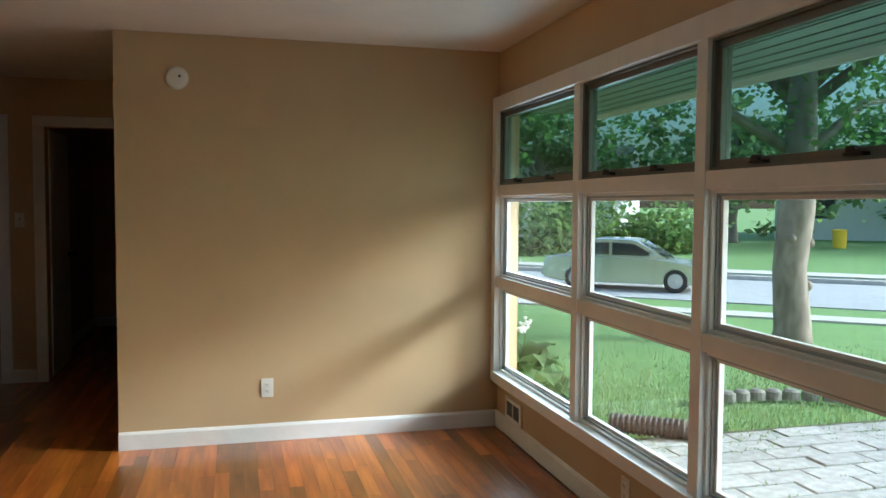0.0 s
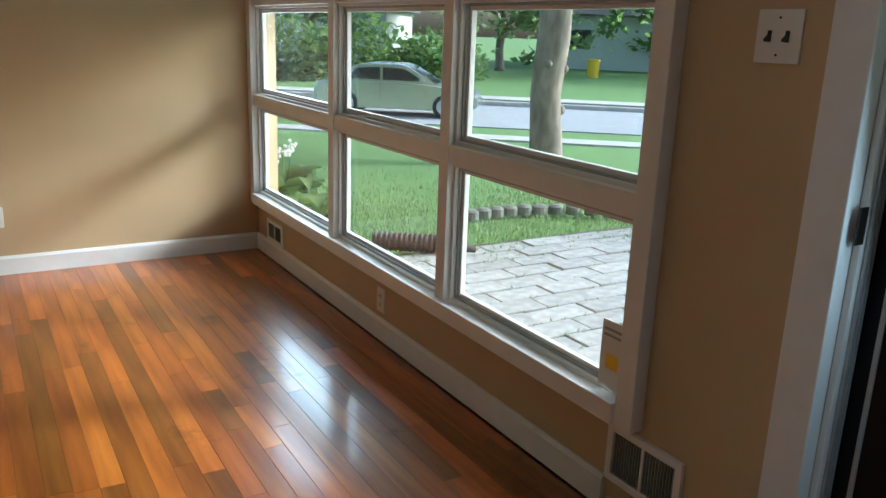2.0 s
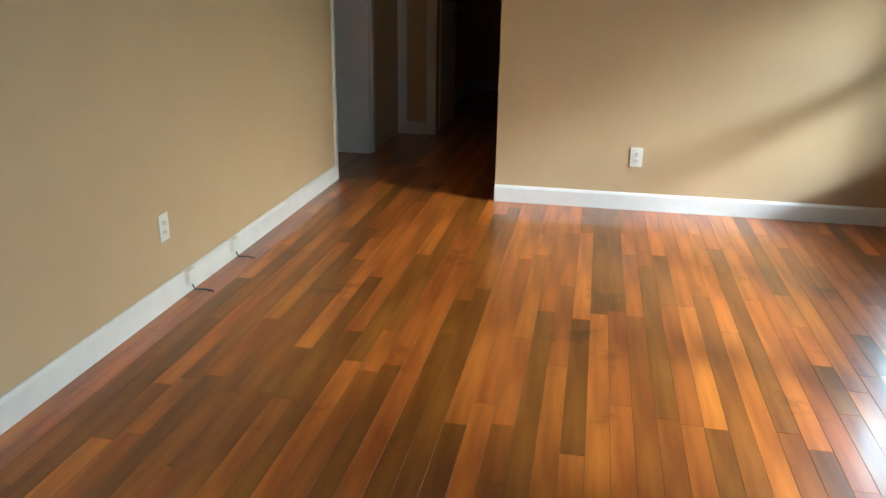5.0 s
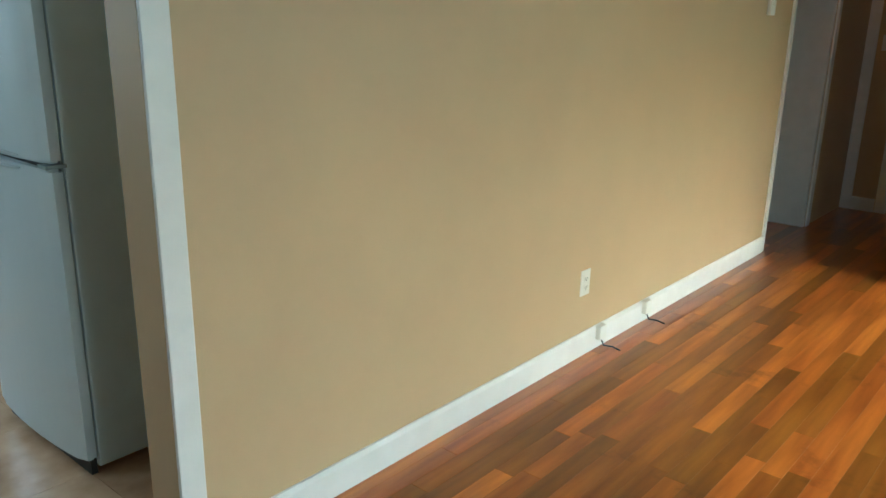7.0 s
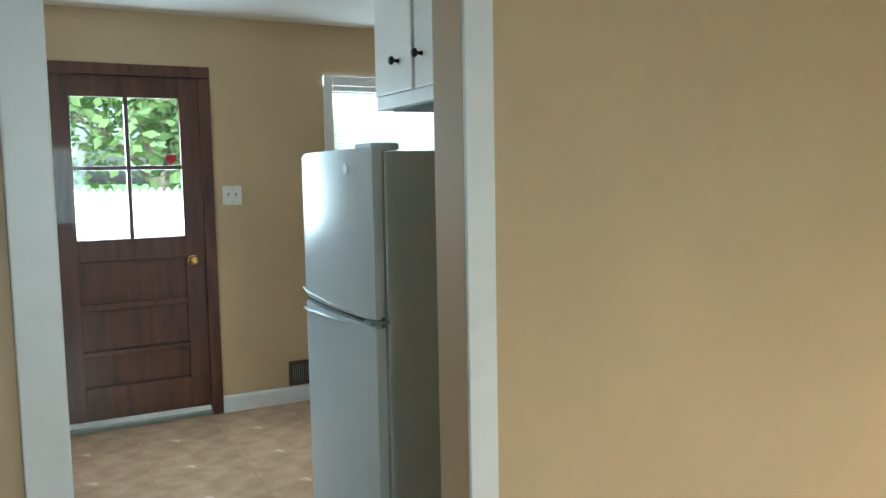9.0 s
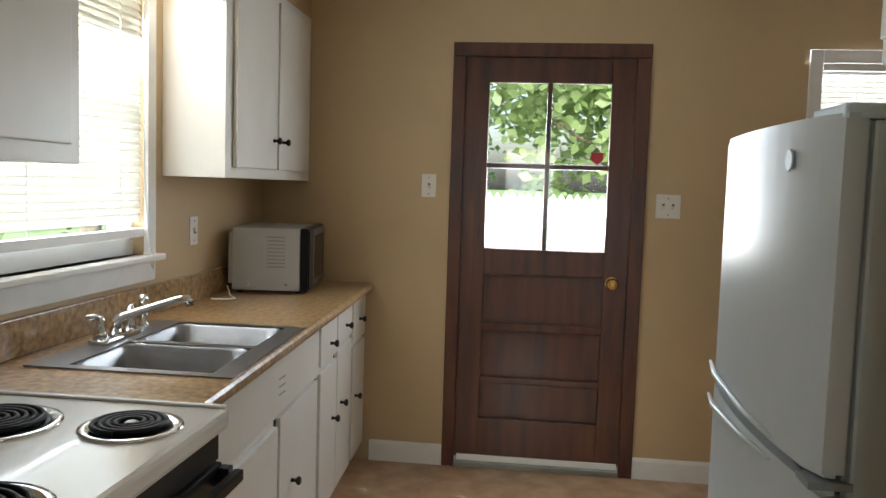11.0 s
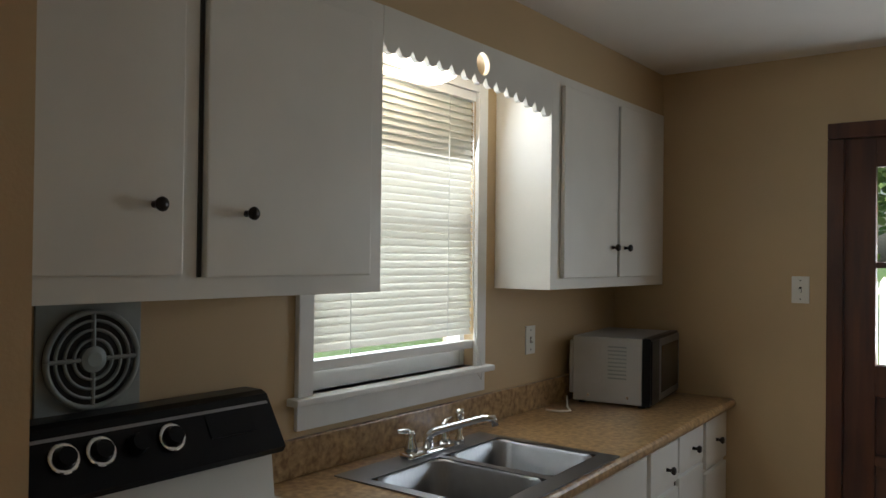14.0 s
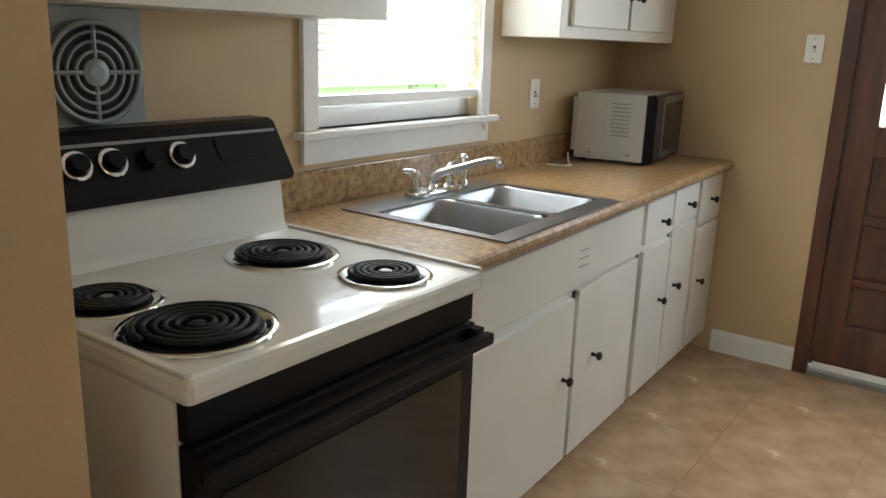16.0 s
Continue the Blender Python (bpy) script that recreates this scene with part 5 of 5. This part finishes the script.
def loft(profiles):
    """Skin between cross sections given as (y, outline in x, z)."""
    bm = bmesh.new()
    rows = [[bm.verts.new((p[0], y, p[1])) for p in pr] for y, pr in profiles]
    n = len(rows[0])
    for a, b in zip(rows, rows[1:]):
        for i in range(n):
            bm.faces.new((a[i], a[(i + 1) % n], b[(i + 1) % n], b[i]))
    bm.faces.new(rows[0][::-1])
    bm.faces.new(rows[-1])
    return bm


low = [(-2.3, 0.3), (-2.33, 0.62), (-2.25, 0.9), (-1.6, 0.97), (-0.8, 0.95), (0.8, 0.92), (1.3, 0.88), (2.1, 0.74), (2.3, 0.6), (2.3, 0.3), (1.8, 0.2), (-1.8, 0.2)]
cab = [(-1.75, 0.95), (-1.15, 1.36), (-0.75, 1.43), (0.1, 1.42), (0.35, 1.38), (1.2, 0.90), (1.1, 0.86), (-1.7, 0.9)]


def shrink(pr, f, dz):
    return [(x * f, z + dz * (z - 0.5)) for x, z in pr]


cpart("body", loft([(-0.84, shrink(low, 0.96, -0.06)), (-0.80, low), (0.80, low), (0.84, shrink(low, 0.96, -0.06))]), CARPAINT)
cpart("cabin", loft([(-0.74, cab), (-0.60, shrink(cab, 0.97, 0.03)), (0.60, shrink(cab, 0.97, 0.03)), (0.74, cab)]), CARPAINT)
for s in (-1, 1):
    cpart("side_window", prism([(-1.35, 1.0), (-1.08, 1.30), (-0.42, 1.34), (-0.42, 0.99)], "y", s * 0.742, s * 0.748), CARGLASS)
    cpart("side_window", prism([(-0.34, 0.99), (-0.34, 1.34), (0.28, 1.31), (0.85, 0.98)], "y", s * 0.742, s * 0.748), CARGLASS)
    cpart("door_seam", boxes([(-0.395, -0.38, s * 0.802, s * 0.842, 0.3, 0.94), (0.86, 0.87, s * 0.80, s * 0.842, 0.3, 0.9)]), DARK)
    cpart("door_handle", box(-0.28, -0.1, s * 0.83, s * 0.858, 0.80, 0.83, 0.004), CARPAINT)
    cpart("side_mirror", box(0.72, 0.88, s * 0.80, s * 0.95, 0.95, 1.05, 0.02), CARPAINT)
    cpart("headlight", box(2.1, 2.29, s * 0.45, s * 0.8, 0.6, 0.72, 0.02), CHROME)
    for wx in (-1.35, 1.42):
        w = cpart("wheel", lathe([(0.31, -0.1), (0.33, -0.06), (0.33, 0.06), (0.31, 0.1), (0.2, 0.1)], (wx, s * 0.76, 0.32), "Y"), RUBBER)
        cpart("rim", lathe([(0.205, 0), (0.2, 0.012), (0.05, 0.02), (0.03, 0.03)], (wx, s * (0.86 if s > 0 else 0.86), 0.32), "Y" if s > 0 else "-Y", 20), MWSIDE, "grey wheel cover", w)
        for a in range(7):
            aa = a * 2 * math.pi / 7
            cpart("rim_hole", lathe([(0.035, 0), (0.035, 0.004)], (wx + 0.13 * math.cos(aa), s * 0.868, 0.32 + 0.13 * math.sin(aa)), "Y" if s > 0 else "-Y", 10), DARK, "", w)
cpart("windscreen", prism([(0.40, 1.365), (0.42, 1.37), (1.17, 0.925), (1.15, 0.915)], "y", -0.6, 0.6), CARGLASS)
cpart("bumper", boxes([(2.22, 2.36, -0.8, 0.8, 0.34, 0.54), (-2.38, -2.24, -0.8, 0.8, 0.36, 0.56)], 0.03), CARPAINT)


def house(x, y, w, d, h, yaw, label):
    m = Matrix.Translation((x, y, ground_z(x, y) - 0.05)) @ Matrix.Rotation(radians(yaw), 4, "Z")
    ho = thing("house", (x, y, ground_z(x, y)), label, "house")
    def mk(nm, bm, mat, par=None):
        bmesh.ops.transform(bm, matrix=m, verts=bm.verts)
        return part(nm, bm, mat, par or ho)
    mk("wall", box(-w / 2, w / 2, 0, d, 0, h), SIDING)
    mk("roof", prism([(-0.5, h), (d / 2, h + 2.2), (d + 0.5, h), (d + 0.5, h - 0.1), (-0.5, h - 0.1)], "x", -w / 2 - 0.4, w / 2 + 0.4), ROOF)
    for k in range(3):
        cx = -w / 2 + w * (k + 0.5) / 3
        wd = mk("window", boxes([(cx - 0.75, cx - 0.65, -0.05, 0, 1.0, 2.2), (cx + 0.65, cx + 0.75, -0.05, 0, 1.0, 2.2), (cx - 0.65, cx + 0.65, -0.05, 0, 1.0, 1.1), (cx - 0.65, cx + 0.65, -0.05, 0, 2.1, 2.2)]), WHITE)
        mk("pane", box(cx - 0.65, cx + 0.65, -0.02, -0.005, 1.1, 2.1), CARGLASS, wd)
    return ho


house(14, 40, 13, 8, 2.9, -38, "white sided house across the street")
house(33, 31, 13, 8, 2.9, -38, "white sided single-storey house across the street")
house(47, 13, 13, 8, 2.9, -38, "white sided single-storey house farther along")
yb = thing("bin", (26.2, 28.5, -0.5), "yellow plastic bin on the far lawn", "bin")
part("tub", lathe([(0.26, 0), (0.3, 0.75), (0.32, 0.78)], (26.2, 28.5, ground_z(26.2, 28.5) - 0.05)), YELLOW, yb)
part("lid", lathe([(0.33, 0), (0.31, 0.05), (0.1, 0.08)], (26.2, 28.5, ground_z(26.2, 28.5) + 0.73)), YELLOW, yb)

# back fence, each picket apart
fence = thing("fence", (-12.5, 0, -0.22), "white painted picket fence behind the house", "fence")
pk = prism([(-0.05, 0.0), (0.05, 0.0), (0.05, 1.50), (0.0, 1.58), (-0.05, 1.50)], "x", -0.01, 0.01)
pkm = bpy.data.meshes.new("picket")
pk.to_mesh(pkm)
pk.free()
pkm.materials.append(WHITEFENCE)
for k in range(110):
    o = new("picket", pkm)
    o.parent = fence
    o.location = (0, -6.5 + 0.118 * k, 0)
for z in (0.35, 1.35):
    part("rail", box(-12.55, -12.51, -6.6, 6.6, -0.22 + z, -0.22 + z + 0.08), WHITEFENCE, fence)
structure("back_step", box(XK - 1.2, XK - 0.14, -0.8, 1.1, -0.26, -0.04, 0.01), CONCRETE, "concrete back step", "step")
structure("back_patio", box(-11.5, XK - 1.2, -6, 6, -0.3, -0.235), CONCRETE, "pale concrete yard behind the house", "pavement")

# ---------------- pieces of floors and patio ----------------
wood = structure("floor_living", boxes([(XWI, XE + 0.03, YS, 9.45, -0.08, -0.004), (-2.4, XWI, 4.6, 9.45, -0.08, -0.004)]), SUBFLOOR, "varnished orange-brown strip wood floor", "floor")
rnd = random.Random(21)
W = 0.0735
mesh_by_len = {}


def plank_mesh(l):
    if l not in mesh_by_len:
        bm = bmesh.new()
        h, q, b = W / 2 - 0.0003, l / 2 - 0.0003, 0.0006
        lo = [bm.verts.new((sx * h, sy * q, -0.004)) for sx, sy in ((-1, -1), (1, -1), (1, 1), (-1, 1))]
        md = [bm.verts.new((sx * h, sy * q, -b)) for sx, sy in ((-1, -1), (1, -1), (1, 1), (-1, 1))]
        hi = [bm.verts.new((sx * (h - b), sy * (q - b), 0)) for sx, sy in ((-1, -1), (1, -1), (1, 1), (-1, 1))]
        bm.faces.new(hi)
        for a, c in ((lo, md), (md, hi)):
            for i in range(4):
                bm.faces.new((a[i], a[(i + 1) % 4], c[(i + 1) % 4], c[i]))
        me = bpy.data.meshes.new("plank")
        bm.to_mesh(me)
        bm.free()
        me.materials.append(PLANK)
        mesh_by_len[l] = me
    return mesh_by_len[l]


rest = bmesh.new()
count = 0
nx = int((XE + 0.03 - (-2.4)) / W)
for c in range(nx):
    x = XE + 0.03 - W * (c + 0.5)
    y = (4.6 if x < XWI else YS) - rnd.uniform(0, 0.8)
    while y < 9.45:
        l = round(rnd.choice((0.35, 0.5, 0.65, 0.8, 1.0, 1.2, 1.45, 1.8)), 2)
        if y + l > (4.6 if x < XWI else YS):
            if count < 320 and 0.9 < y + l / 2 < 4.6 and x > XW:
                o = new("plank", plank_mesh(l))
                o.parent = wood
                o.location = (x, y + l / 2, 0)
                count += 1
            else:
                h = W / 2 - 0.0003
                f = [rest.verts.new((x + sx * h, max(y, 4.6 if x < XWI else YS) + 0.0007 if sy < 0 else min(y + l, 9.45) - 0.0007, 0)) for sx, sy in ((-1, -1), (1, -1), (1, 1), (-1, 1))]
                rest.faces.new(f)
        y += l
tagged(part("plank_field", rest, PLANK, wood), kind="stuff")

tilefloor = structure("floor_kitchen", box(XK, XWI, YK, 2.6, -0.08, -0.003), GROUT, "mottled tan vinyl tile floor", "floor")
T = 0.457
bm = bmesh.new()
add_box(bm, -T / 2 + 0.0008, T / 2 - 0.0008, -T / 2 + 0.0008, T / 2 - 0.0008, -0.003, 0)
tm = bpy.data.meshes.new("tile")
bm.to_mesh(tm)
bm.free()
tm.materials.append(VINYL)
for i in range(8):
    for j in range(9):
        x, y = XK + T * (i + 0.5), YK + T * (j + 0.5)
        if x - T / 2 < XWI and x + T / 2 <= XWI + 0.4:
            o = new("tile", tm)
            o.parent = tilefloor
            x1 = min(x + T / 2, XWI)
            y1 = min(y + T / 2, 2.6)
            o.scale = ((x1 - (x - T / 2)) / T, (y1 - (y - T / 2)) / T, 1)
            o.location = ((x - T / 2 + x1) / 2, (y - T / 2 + y1) / 2, 0)
structure("door_saddle", box(XWI - 0.01, XW + 0.01, OP0, OP1, 0.0, 0.006, 0.002), PLANK, "wooden saddle strip in the kitchen opening", "threshold")

patio = structure("patio", box(2.40, 6.2, -3.4, 4.55, -0.26, -0.226), SOIL, "grey rectangular paver patio with weedy joints", "patio")
bm = bmesh.new()
PL, PW = 0.40, 0.20
add_box(bm, -PL / 2 + 0.006, PL / 2 - 0.006, -PW / 2 + 0.006, PW / 2 - 0.006, -0.03, 0, 0.006)
pm = bpy.data.meshes.new("paver")
bm.to_mesh(pm)
bm.free()
pm.materials.append(PAVER)
rnd = random.Random(4)
far = bmesh.new()
k = 0
for i in range(10):
    for j in range(40):
        x = 2.42 + PL * (i + 0.5) + (PL / 2 if j % 2 else 0)
        y = 4.5 - PW * (j + 0.5)
        if x > 6.25:
            continue
        z = -0.20 + rnd.uniform(-0.006, 0.004)
        if y > -1.2 and k < 300:
            o = new("paver", pm)
            o.parent = patio
            o.location, o.rotation_euler = (x, y, z), (rnd.gauss(0, 0.006), rnd.gauss(0, 0.01), rnd.gauss(0, 0.008))
            k += 1
        else:
            add_box(far, x - PL / 2 + 0.006, x + PL / 2 - 0.006, y - PW / 2 + 0.006, y + PW / 2 - 0.006, z - 0.03, z)
tagged(part("paver_field", far, PAVER, patio), kind="stuff")
